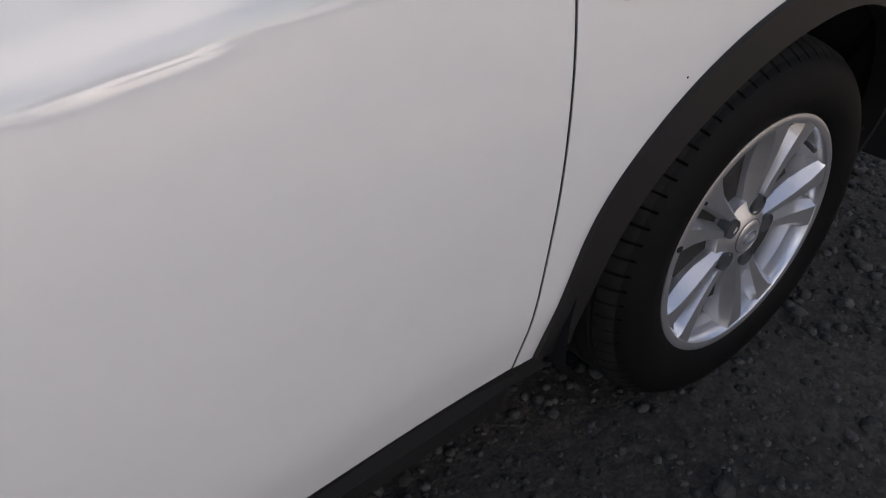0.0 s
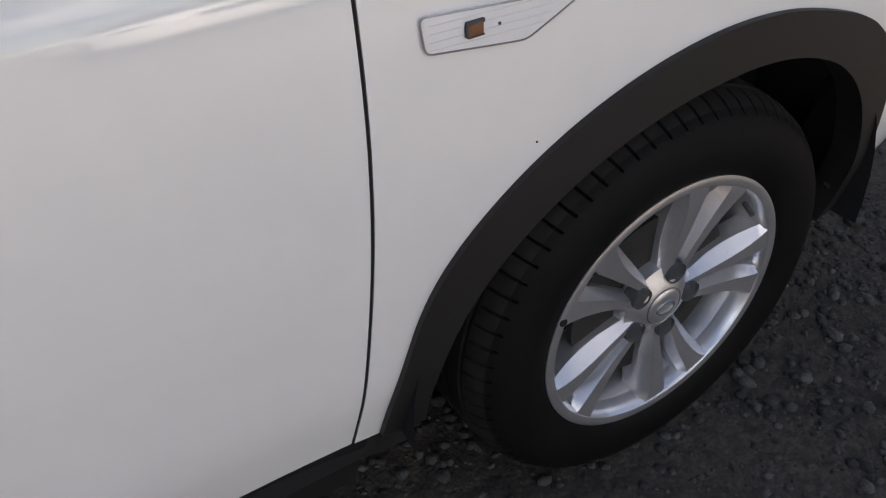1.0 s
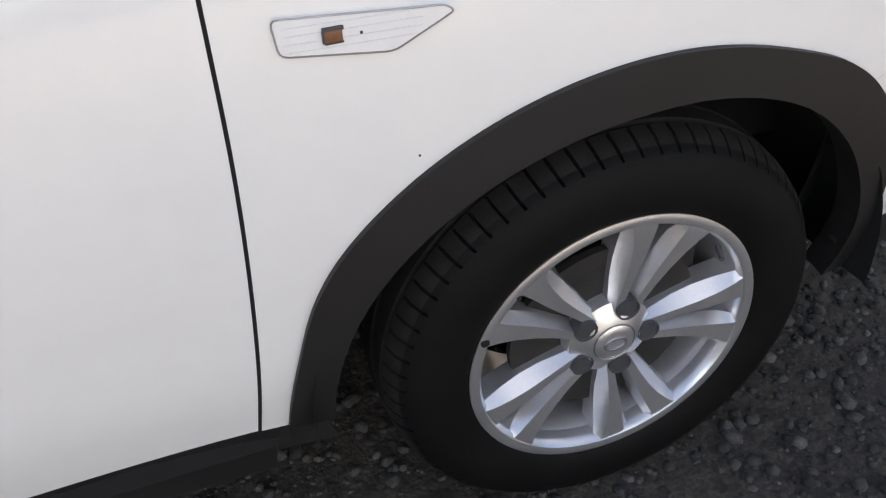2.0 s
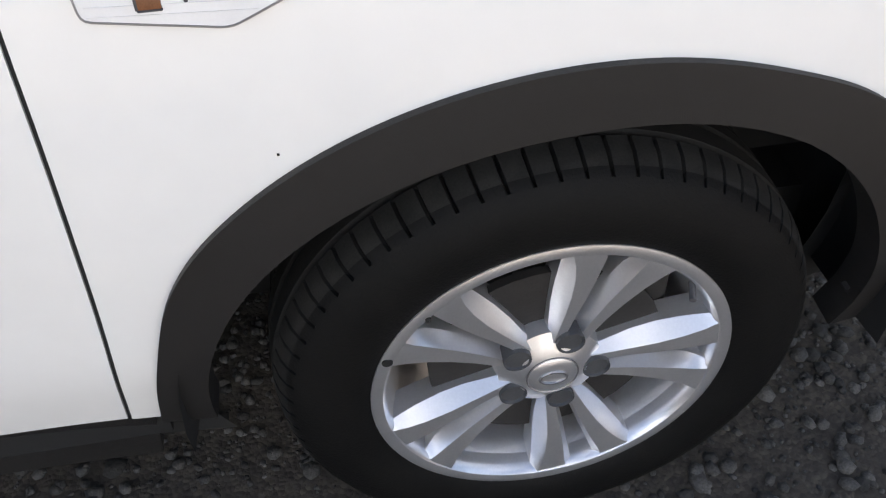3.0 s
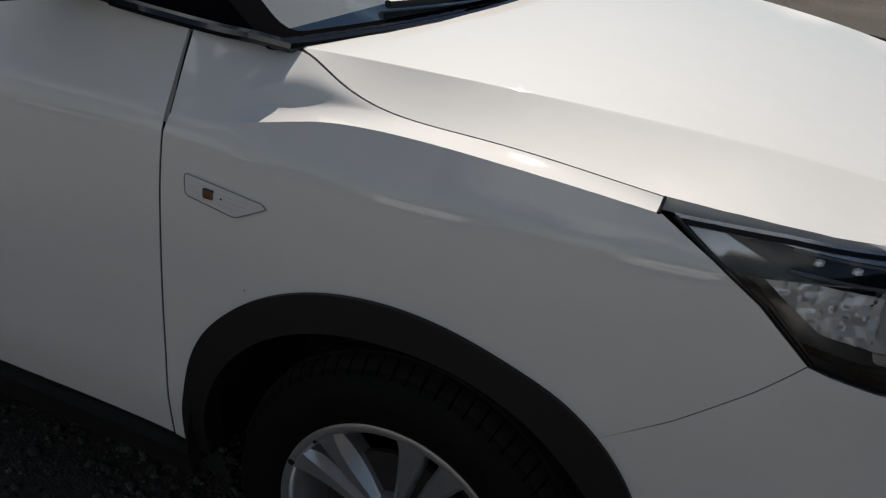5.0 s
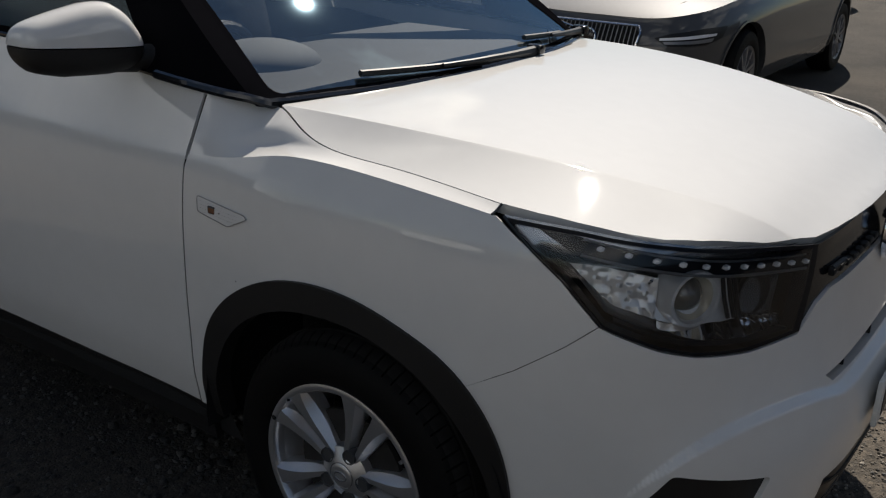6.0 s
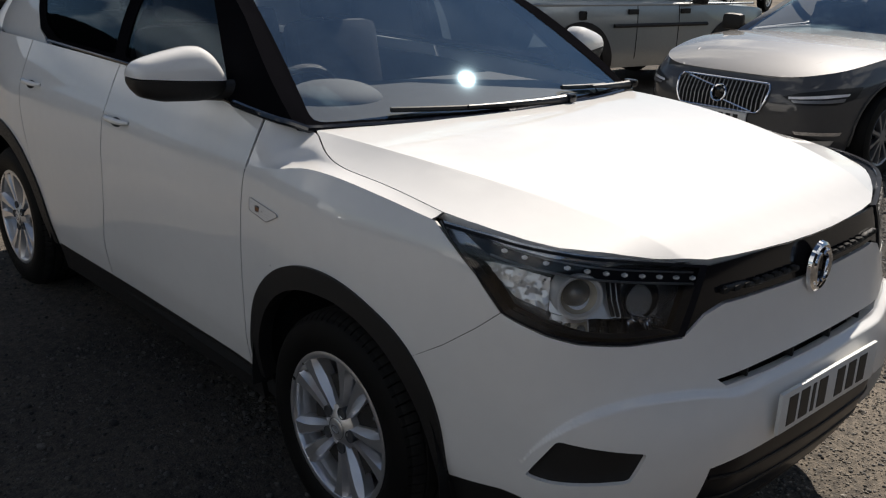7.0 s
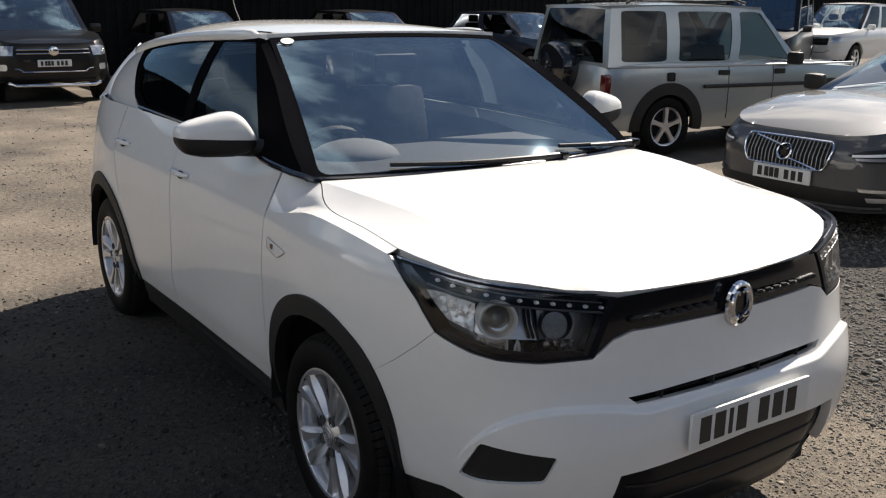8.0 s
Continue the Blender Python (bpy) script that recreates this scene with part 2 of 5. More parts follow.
def panel_mesh(name, poly, lift, step=.03, holes=(), depth=.012, mirror=False, heart=(-1.2, 0, .7), flange=True, rows=()):
    """Sheet over a polygon in the surface's own coordinates, with its edge turned in by depth. Smooth normals come from the surface itself."""
    from mathutils.geometry import delaunay_2d_cdt
    loops = [fine(p, step) for p in (poly, *holes)]
    lo, hi = loops[0].min(0), loops[0].max(0)
    gx, gy = np.meshgrid(np.arange(lo[0] + step / 2, hi[0], step), np.arange(lo[1] + step / 2, hi[1], step))
    gx[1::2] += step / 2
    g = np.stack([gx.ravel(), gy.ravel()], -1)
    keep = inside(loops[0], g[:, 0], g[:, 1])
    for h in loops[1:]:
        keep &= ~inside(h, g[:, 0], g[:, 1])
    g = g[keep]
    rim = np.concatenate(loops)
    extra = np.zeros((0, 2))
    for row in rows:
        q = fine(row, step * .8, False)
        q = q[inside(loops[0], q[:, 0], q[:, 1])]
        for h in loops[1:]:
            q = q[~inside(h, q[:, 0], q[:, 1])]
        q = q[np.min(np.hypot(q[:, None, 0] - rim[None, :, 0], q[:, None, 1] - rim[None, :, 1]), axis=1) > .002]
        extra = np.concatenate([extra, q])
    if len(g):
        fix = np.concatenate([rim, extra])
        near = np.min(np.hypot(g[:, None, 0] - fix[None, :, 0], g[:, None, 1] - fix[None, :, 1]), axis=1)
        g = g[near > step * .45]
    pts, edges, k = np.concatenate([rim, extra, g]), [], 0
    for loop in loops:
        edges += [(k + i, k + (i + 1) % len(loop)) for i in range(len(loop))]
        k += len(loop)
    v2, _, faces, *_ = delaunay_2d_cdt([Vector(p) for p in pts], edges, [], 0, 1e-6)
    v2 = np.array([tuple(v) for v in v2])
    tri = np.array([f for f in faces if len(f) == 3])
    mid = v2[tri].mean(1)
    ok = inside(loops[0], mid[:, 0], mid[:, 1])
    for h in loops[1:]:
        ok &= ~inside(h, mid[:, 0], mid[:, 1])
    tri = tri[ok]
    e = 1e-3
    p = lift(v2[:, 0], v2[:, 1])
    nrm = np.cross(lift(v2[:, 0] + e, v2[:, 1]) - lift(v2[:, 0] - e, v2[:, 1]), lift(v2[:, 0], v2[:, 1] + e) - lift(v2[:, 0], v2[:, 1] - e))
    nrm /= np.maximum(np.linalg.norm(nrm, axis=1, keepdims=True), 1e-12)
    c = np.stack([np.clip(p[:, 0], heart[0] - 1.6, heart[0] + 1.7), 0 * p[:, 0] + heart[1], 0 * p[:, 0] + heart[2]], -1)
    side = np.sign(np.sum(nrm * (p - c), 1))
    nrm *= np.where(side == 0, 1, side)[:, None]
    fn = np.cross(p[tri[:, 1]] - p[tri[:, 0]], p[tri[:, 2]] - p[tri[:, 0]])
    back = np.sum(fn * nrm[tri[:, 0]], 1) < 0
    tri[back] = tri[back][:, ::-1]
    verts, normals, polys = [p], [nrm], [tuple(t) for t in tri]
    if flange and depth:
        used = {}
        for t in tri:
            for i in range(3):
                ed = (int(t[i]), int(t[(i + 1) % 3]))
                used[ed] = 1
        border = [ed for ed in used if (ed[1], ed[0]) not in used]
        n = len(p)
        for a, b in border:
            q0, q1 = p[b], p[a]
            q2, q3 = p[a] - nrm[a] * depth, p[b] - nrm[b] * depth
            f = np.cross(q1 - q0, q3 - q0)
            f /= max(np.linalg.norm(f), 1e-12)
            verts.append(np.array([q0, q1, q2, q3]))
            normals.append(np.array([f] * 4))
            polys.append((n, n + 1, n + 2, n + 3))
            n += 4
    v, nn = np.concatenate(verts), np.concatenate(normals)
    if mirror:
        v[:, 1], nn[:, 1] = -v[:, 1], -nn[:, 1]
        polys = [q[::-1] for q in polys]
    me = bpy.data.meshes.new(name)
    me.from_pydata([tuple(q) for q in v], [], polys)
    for f in me.polygons:
        f.use_smooth = True
    me.normals_split_custom_set_from_vertices([tuple(q) for q in nn])
    return me


def panel(name, poly, lift, mat, parent, label="", step=.03, holes=(), depth=.012, mirror=False, heart=(-1.2, 0, .7), rows=()):
    return part(name, panel_mesh(name, poly, lift, step, holes, depth, mirror, heart, True, rows), mat, parent, label)


def patch(p00, p10, p11, p01, bulge=(0, 0, 0)):
    """A gently bulging four-cornered surface over u, v from 0 to 1."""
    c = [np.array(p, float) for p in (p00, p10, p11, p01)]
    b = np.array(bulge, float)

    def lift(u, v):
        u, v = np.asarray(u, float)[..., None], np.asarray(v, float)[..., None]
        return c[0] * (1 - u) * (1 - v) + c[1] * u * (1 - v) + c[2] * u * v + c[3] * (1 - u) * v + b * 4 * u * (1 - u) * (.35 + .65 * 4 * v * (1 - v))
    return lift


# ---- smooth curves and the surfaces of the white car ----
class Spline:
    """A smooth curve through points, column by column."""
    def __init__(self, t, v):
        self.t, self.v = np.asarray(t, float), np.asarray(v, float)
        n, h = len(self.t), np.diff(self.t)
        v2 = self.v.reshape(n, -1)
        m, r = np.zeros((n, n)), np.zeros((n, v2.shape[1]))
        m[0, 0] = m[-1, -1] = 1
        for i in range(1, n - 1):
            m[i, i - 1:i + 2] = h[i - 1], 2 * (h[i - 1] + h[i]), h[i]
            r[i] = 6 * ((v2[i + 1] - v2[i]) / h[i] - (v2[i] - v2[i - 1]) / h[i - 1])
        self.k = np.linalg.solve(m, r).reshape(self.v.shape)

    def __call__(self, x):
        x = np.asarray(x, float)
        i = np.clip(np.searchsorted(self.t, x) - 1, 0, len(self.t) - 2)
        h = self.t[i + 1] - self.t[i]
        a, b = (self.t[i + 1] - x) / h, (x - self.t[i]) / h
        if self.v.ndim > 1:
            a, b, h = a[..., None], b[..., None], h[..., None]
        return a * self.v[i] + b * self.v[i + 1] + ((a ** 3 - a) * self.k[i] + (b ** 3 - b) * self.k[i + 1]) * h * h / 6


def ease(x, lo, hi):
    s = np.clip((np.asarray(x, float) - lo) / (hi - lo), 0, 1)
    return s * s * (3 - 2 * s)


# plan outline of the body at its widest, from the nose round the right side to the tail: x, half width
PLAN = [(.948, 0), (.942, .22), (.918, .45), (.855, .63), (.745, .772), (.60, .845), (.40, .887), (.15, .910), (-.1, .918), (-.3, .907),
        (-.5, .890), (-.9, .887), (-1.4, .892), (-1.9, .905), (-2.3, .914), (-2.6, .916), (-2.9, .893), (-3.12, .82), (-3.24, .66), (-3.29, .4), (-3.30, 0)]
_p = np.array(PLAN[2:0:-1] + PLAN) * 1.0
_p[:2, 1] *= -1
_along = np.concatenate([[0], np.cumsum(np.hypot(*np.diff(_p, axis=0).T))])
_along = _along - _along[2]
OUTLINE = Spline(_along, _p)
ROUND = _along[-1]
SIDE_IN = Spline([.16, .24, .32, .37, .415, .44, .52, .64, .77, .88, .95, .972, .99, 1.02, 1.08, 1.13, 1.18], [.085, .068, .046, .034, .0235, .0195, .012, .003, 0, .004, .012, .0158, .021, .034, .060, .083, .107])
NOSE_IN = Spline([.16, .26, .34, .42, .52, .60, .66, .72, .80, .88, .95, 1.0, 1.05], [.14, .075, .035, .010, 0, .006, .022, .037, .053, .064, .077, .092, .115])
TAIL_IN = Spline([.16, .3, .45, .6, .8, 1.0, 1.1, 1.2], [.12, .06, .01, 0, .02, .05, .075, .11])


def skin(a, z, out=0.0):
    """The body's side at a metres along its plan outline and at height z, for the right side (y < 0)."""
    a, z = np.asarray(a, float), np.asarray(z, float)
    hand, a = np.where(a < 0, -1.0, 1.0), np.minimum(np.abs(a), ROUND - 1e-3)
    p, q = OUTLINE(a), OUTLINE(a + 1e-3) - OUTLINE(a - 1e-3)
    n = np.stack([q[..., 1], -q[..., 0]], -1)
    n = n / np.linalg.norm(n, axis=-1, keepdims=True)
    nose, tail = 1 - ease(a, .55, 1.05), ease(a, 4.0, 4.45)
    d = NOSE_IN(z) * nose + TAIL_IN(z) * tail + SIDE_IN(z) * (1 - nose - tail) - out
    p = p - n * d[..., None]
    return np.stack([p[..., 0], -hand * p[..., 1], z + 0 * a], -1)


_scan = np.linspace(0, ROUND, 2400)


def along(x, y, z):
    """How far round the outline the point at x, y, z lies."""
    s = skin(_scan, np.full(2400, z))
    return float(_scan[np.argmin((s[:, 0] - x) ** 2 + (s[:, 1] + abs(y)) ** 2)])


HOOD_MID = Spline([-.35, -.2, 0, .2, .4, .6, .75, .83, .872, .91], [1.122, 1.124, 1.119, 1.105, 1.083, 1.050, 1.012, .980, .961, .925])
HOOD_RIM = Spline([-.40, -.3, -.09, .137, .36, .5, .64, .74, .83, .91], [1.10, 1.090, 1.066, 1.054, 1.037, 1.024, .997, .966, .87, .78])


FOLD = Spline([-.45, -.28, -.17, 0, .2, .45, .7, .95], [.745, .736, .727, .708, .672, .605, .52, .42])


def hood(x, y):
    x, y = np.asarray(x, float), np.asarray(y, float)
    w = np.abs(y)
    fold = FOLD(x)
    s = np.clip((w - fold) / (.82 - fold), 0, 1.3)
    s = np.where(s < .03, s * s / .06, s - .015)
    fall = .12 * np.minimum(w / fold, 1) ** 2.4 + .88 * (.75 * s + .25 * (1 - np.maximum(1 - s, 0) ** 1.8))
    z = HOOD_MID(x) - (HOOD_MID(x) - HOOD_RIM(x)) * fall
    return np.stack([x, y, z], -1)


SHOULDER_Z = Spline([-.7, -.46, -.262, -.17, -.09, 0, .14, .25, .36], [.995, 1.000, 1.028, 1.047, 1.054, 1.054, 1.046, 1.037, 1.026])
SHUT_Y = Spline([-.62, -.46, -.38, -.31, -.25, -.19, -.10, .05, .37], [.825, .803, .768, .742, .757, .785, .812, .818, .822])
SHUT_Z = Spline([-.62, -.46, -.31, -.2], [1.150, 1.132, 1.112, 1.10])


def shoulder(x, w):
    """The top of the wing, from the crease (w 0) in to the bonnet's shut line (w 1)."""
    x, w = np.asarray(x, float), np.asarray(w, float)
    za = SHOULDER_Z(x)
    aa = np.interp(x, _axx, _axa)
    p0 = skin(aa, za)
    up = p0 - skin(aa, za - .01)
    yb = SHUT_Y(x)
    f2 = ease(x, -.36, -.26)
    p2 = np.stack([x, -yb, hood(x, -yb)[..., 2] * f2 + SHUT_Z(np.minimum(x, -.2)) * (1 - f2)], -1)
    soft = .4 * (p0 + up * (.5 * (p2[..., 2:] - p0[..., 2:]) / up[..., 2:])) + .3 * p0 + .3 * p2
    hard = p0 * .37 + p2 * .63
    hard[..., 2] = p0[..., 2] + .13 * (p2[..., 2] - p0[..., 2]) + .003
    f = ease(x - .13 * ease(w, .2, 1), -.36, -.20)[..., None]
    p1 = soft * (1 - f) + hard * f
    w = w[..., None]
    return p0 * (1 - w) ** 2 + 2 * p1 * w * (1 - w) + p2 * w * w


_axx = np.linspace(-.7, .45, 120)
_axa = np.array([_scan[np.argmin(np.where(_scan < .9, 9, np.abs(skin(_scan, float(SHOULDER_Z(v)) + 0 * _scan)[:, 0] - v)))] for v in _axx])


# ---- the white car ----
ARCH_F = [(2.068, .318), (2.054, .40), (2.035, .475), (2.012, .547), (1.975, .615), (1.929, .668), (1.873, .715), (1.75, .778), (1.605, .803), (1.50, .793), (1.385, .758)]
ARCH_N = [(1.262, .669), (1.228, .61), (1.200, .541), (1.172, .455), (1.150, .379)]
SEAM_N = [(1.252, .677), (1.155, .741), (1.062, .811), (1.003, .862)]
LAMP_OUT = [(1.003, .862), (1.020, .880), (1.076, .933), (1.146, .981), (1.211, 1.026)]
LAMP_TOP = [(1.211, 1.026), (1.062, 1.024), (.885, 1.012), (.708, .995), (.58, .979), (.457, .962)]
LAMP_LOW = [(.531, .806), (.689, .804), (.82, .814), (.894, .828), (.972, .852), (1.003, .862)]


def smooth_line(pts, n):
    """A smooth line through a few points."""
    p = np.array(pts, float)
    t = np.concatenate([[0], np.cumsum(np.hypot(*np.diff(p, axis=0).T))])
    return [tuple(q) for q in Spline(t, p)(np.linspace(0, t[-1], n))]


_edge = smooth_line(ARCH_F + [(1.318, .728), (1.252, .677), (1.188, .585), (1.156, .48), (1.147, .379)], 90)
_cut = min(range(90), key=lambda i: abs(_edge[i][0] - 1.252))
ARCH_F, ARCH_N = _edge[:_cut + 1], _edge[_cut:]
G = .0023
car = thing("parked_car", "white compact crossover with black wheel arch trim parked on gravel", "car")


def grow(line, da, dz):
    return [(a + da, z + dz) for a, z in line]


def both(name, poly, lift, mat, label="", **kw):
    return [panel(name, poly, lift, mat, car, label, mirror=m, **kw) for m in (False, True)]


# front wings: the side below the crease and the lit strip above it
crease = [(float(np.interp(x, _axx, _axa)), float(SHOULDER_Z(x))) for x in np.linspace(.36, -.462, 26)]
SEAM_D = smooth_line([(2.062, 1.0), (2.063, .90), (2.065, .78), (2.074, .62), (2.089, .46), (2.107, .319)], 24)
wing_poly = (grow(SEAM_D[1:], -G, 0) + ARCH_F[:-1]
             + [(1.254, .679)] + grow(SEAM_N[1:], .0006, .0006) + grow(LAMP_OUT[1:], .003, .002)[:-1] + crease)
top_poly = [(x, 0) for x in np.linspace(-.460, .352, 40)] + [(.352, .98)] + [(x, .985) for x in np.linspace(.34, -.30, 30)] + [(-.34, .985), (-.40, .985), (-.458, .985)]
for m in (False, True):
    wing = panel("front_wing", wing_poly, skin, WHITE, car, mirror=m, step=.025)
    panel("wing_top", top_poly, shoulder, WHITE, wing, mirror=m, step=.018, depth=0)
    panel("wing_corner", [(-.45, .96), (-.325, .96), (-.325, 1.05), (-.45, 1.05)], lambda x, w: shoulder(x, w) - np.array([0, 0, .002]), WHITE, wing, mirror=m, step=.018, depth=0)

# bonnet
front_edge = [(.36, .818), (.43, .812), (.50, .797), (.57, .770), (.64, .731), (.69, .683), (.735, .620), (.77, .56), (.80, .495), (.828, .425), (.845, .33), (.858, .22), (.866, .11), (.868, 0)]
half = [(-.185, 0), (-.19, .2), (-.205, .4), (-.235, .56), (-.27, .66), (-.300, .728)] + [(x, float(SHUT_Y(x)) - .0022) for x in np.linspace(-.28, .35, 22)] + front_edge
bonnet_poly = half + [(x, -y) for x, y in half[-2:0:-1]]
folds = [[(x, s * (float(FOLD(x)) + d)) for x in np.linspace(-.29, .80, 60)] for s in (-1, 1) for d in (-.004, .0, .004, .012)]
bonnet = panel("bonnet", bonnet_poly, hood, WHITE, car, step=.03, depth=.022, heart=(0, 0, .6), rows=folds)


STEP = Spline([0, .30, .40, .46, .54, .64, .74, .80, .84, .88, .92, .97], [.654, .654, .656, .668, .678, .680, .666, .642, .615, .575, .52, .42])


# bumper, with the proud lower section below a crease
def bumper_skin(a, z):
    a, z = np.asarray(a, float), np.asarray(z, float)
    line = STEP(np.abs(a))
    return skin(a, z, .022 * ease(line - z, -.006, .008) * (1 - ease(np.abs(a), .84, .95)))


top_half = grow(SEAM_N, -.0006, -.0006)[:-1] + [(1.0024, .8612), (.971, .849), (.894, .824), (.82, .810), (.689, .800), (.538, .802), (.470, .847), (.402, .864), (.233, .862), (0, .858)]
low_half = [(0, .508), (.233, .497), (.470, .487), (.496, .382), (.535, .300), (.606, .358), (.80, .386), (.985, .403), (1.150, .379)]
bumper_half = top_half + low_half
right = ARCH_N[::-1] + top_half[1:]
bumper_poly = right + [(-a, z) for a, z in right[-2::-1]] + [(-a, z) for a, z in low_half[-2:0:-1]] + low_half[:-1]
FOG = rounded([(.847, .589), (.647, .560), (.680, .487), (.922, .468)], .012)
SLIT = [(.430, .689), (.25, .692), (0, .694), (-.25, .692), (-.430, .689), (-.400, .668), (-.2, .665), (0, .665), (.2, .665), (.400, .668)]
steps = [[(a, float(STEP(abs(a))) + d) for a in np.linspace(-.93, .93, 130)] for d in (-.011, -.008, -.004, .0, .003, .006, .010)]
bumper = panel("front_bumper", bumper_poly, bumper_skin, WHITE, car, step=.022, depth=.03, holes=[FOG, [(-a, z) for a, z in FOG], SLIT], rows=steps)
for s in (1, -1):
    panel("fog_blank", [(a * s, z) for a, z in grow(FOG, 0, 0)], lambda a, z: bumper_skin(a, z) - (skin(a, z, .012) - skin(a, z, 0)), PLASTIC, bumper, "black textured plastic insert", step=.03, depth=0)
panel("upper_slot", SLIT, lambda a, z: skin(a, z, -.035), GLOSSBLACK, bumper, "narrow dark air slot", step=.016, depth=0)
for y in (-.30, -.10, .10, .30):
    part("slot_rib", box(.03, .007, .030, (.905 - .06 * abs(y), y, .679)), PLASTIC, bumper)
low_grille = [(.452, .490), (.233, .501), (0, .512), (-.233, .501), (-.452, .490), (-.56, .44), (-.66, .27), (.66, .27), (.56, .44)]
def intake_skin(a, z):
    return skin(a, z, -.012 + .026 * (1 - ease(np.abs(a), .34, .47)))


lower = panel("lower_grille", low_grille, intake_skin, LAMPBLACK, car, "black lower grille with bars", step=.04, depth=0)
panel("grille_void", [(.8, .50), (0, .52), (-.8, .50), (-.8, .24), (.8, .24)], lambda a, z: skin(a, z, -.085), GAP, lower, step=.06, depth=0)
for z in (.36, .43):
    ys = np.linspace(-.43, .43, 18)
    part("grille_bar", tube([intake_skin(y, z) for y in ys], .005, 6), PLASTIC, lower)
chin = [(1.185, .36), (1.148, .375), (.985, .399), (.80, .382), (.606, .354), (.522, .292), (.30, .285), (0, .285), (-.30, .285), (-.522, .292), (-.606, .354), (-.80, .382), (-.985, .399), (-1.148, .375), (-1.185, .36),
        (-1.13, .28), (-.9, .235), (-.5, .215), (0, .21), (.5, .215), (.9, .235), (1.13, .28)]
panel("chin_spoiler", chin, lambda a, z: skin(a, z, -.006 + .020 * (1 - ease(np.abs(a), .34, .60))), PLASTIC, car, "black plastic chin", step=.05)

# grille strip between the headlights, and the badge
strip_half = [(0, .962), (.22, .961), (.35, .960), (.452, .958), (.526, .811), (.466, .851), (.401, .869), (.233, .867), (0, .863)]
strip = panel("grille_strip", strip_half[:-1] + [(0, .863)] + [(-a, z) for a, z in strip_half[-2:0:-1]], lambda a, z: skin(a, z, -.006), GLOSSBLACK, car, "gloss black grille strip", step=.03, depth=.01)
for s in (1, -1):
    xs = np.linspace(.085, .40, 10)
    part("strip_trim", tube([skin(s * a, .892 + .008 * (a > .3), 0) for a in xs], .0075, 8), PLASTIC, strip)
    for a in np.linspace(.11, .40, 8):
        b = box(.012, .026, .014, skin(s * a, .897, .002), .003)
        part("strip_block", b, GAP, strip)
bm = lathe([(.050, 0), (.054, -.012), (.060, -.014), (.067, -.010), (.069, 0)], 48)
bmesh.ops.scale(bm, vec=(.82, 1, 1.0), verts=bm.verts)
badge_m = Matrix.Translation((.894, 0, .884)) @ pose(0, 0, 0, 0, -6, 90)
bmesh.ops.transform(bm, matrix=badge_m, verts=bm.verts)
badge = part("badge", bm, CHROME, car, "oval chrome badge ring")
bm = lathe([(.0, -.004), (.05, -.004), (.052, .006)], 40)
bmesh.ops.scale(bm, vec=(.82, 1, 1), verts=bm.verts)
bmesh.ops.transform(bm, matrix=badge_m, verts=bm.verts)
part("badge_back", bm, GLOSSBLACK, badge)
for s in (1, -1):
    arc = [Vector((.030 * s + .020 * s * math.cos(k) , -.010, .040 * math.sin(k))) for k in np.linspace(-2.2, 2.2, 12)]
    bm = tube([(v.x - .012 * s, v.y, v.z) for v in arc], [.004 + .006 * math.sin(k / 11 * math.pi) for k in range(12)], 8)
    bmesh.ops.transform(bm, matrix=badge_m, verts=bm.verts)
    part("badge_wing", bm, CHROME, badge)

# number plate
plate = part("number_plate", box(.012, .522, .112, (.978, 0, .575), .004, None), PLATEWHITE, car, "white number plate with dark bars")
for k, y in enumerate((-.205, -.145, -.098, -.050, .048, .112, .176)):
    part("plate_bar", box(.002, .016 if k == 2 else .044, .079, (.9846, y, .575), .0), PLATEBLACK, plate, smooth=False)


FACET = np.random.default_rng(5).uniform(-1, 1, (64, 64, 2))


def facets(a, z):
    """A mirror of small tilted facets of uneven size."""
    a, z = np.asarray(a, float), np.asarray(z, float)
    u, v = a / .017 + .5 * np.sin(z * 60), z / .015 + .4 * np.sin(a * 45)
    i, j = np.floor(u).astype(int) % 64, np.floor(v).astype(int) % 64
    return skin(a, z, -.034 + .0045 * (FACET[i, j, 0] * (u % 1 - .5) + FACET[i, j, 1] * (v % 1 - .5)))


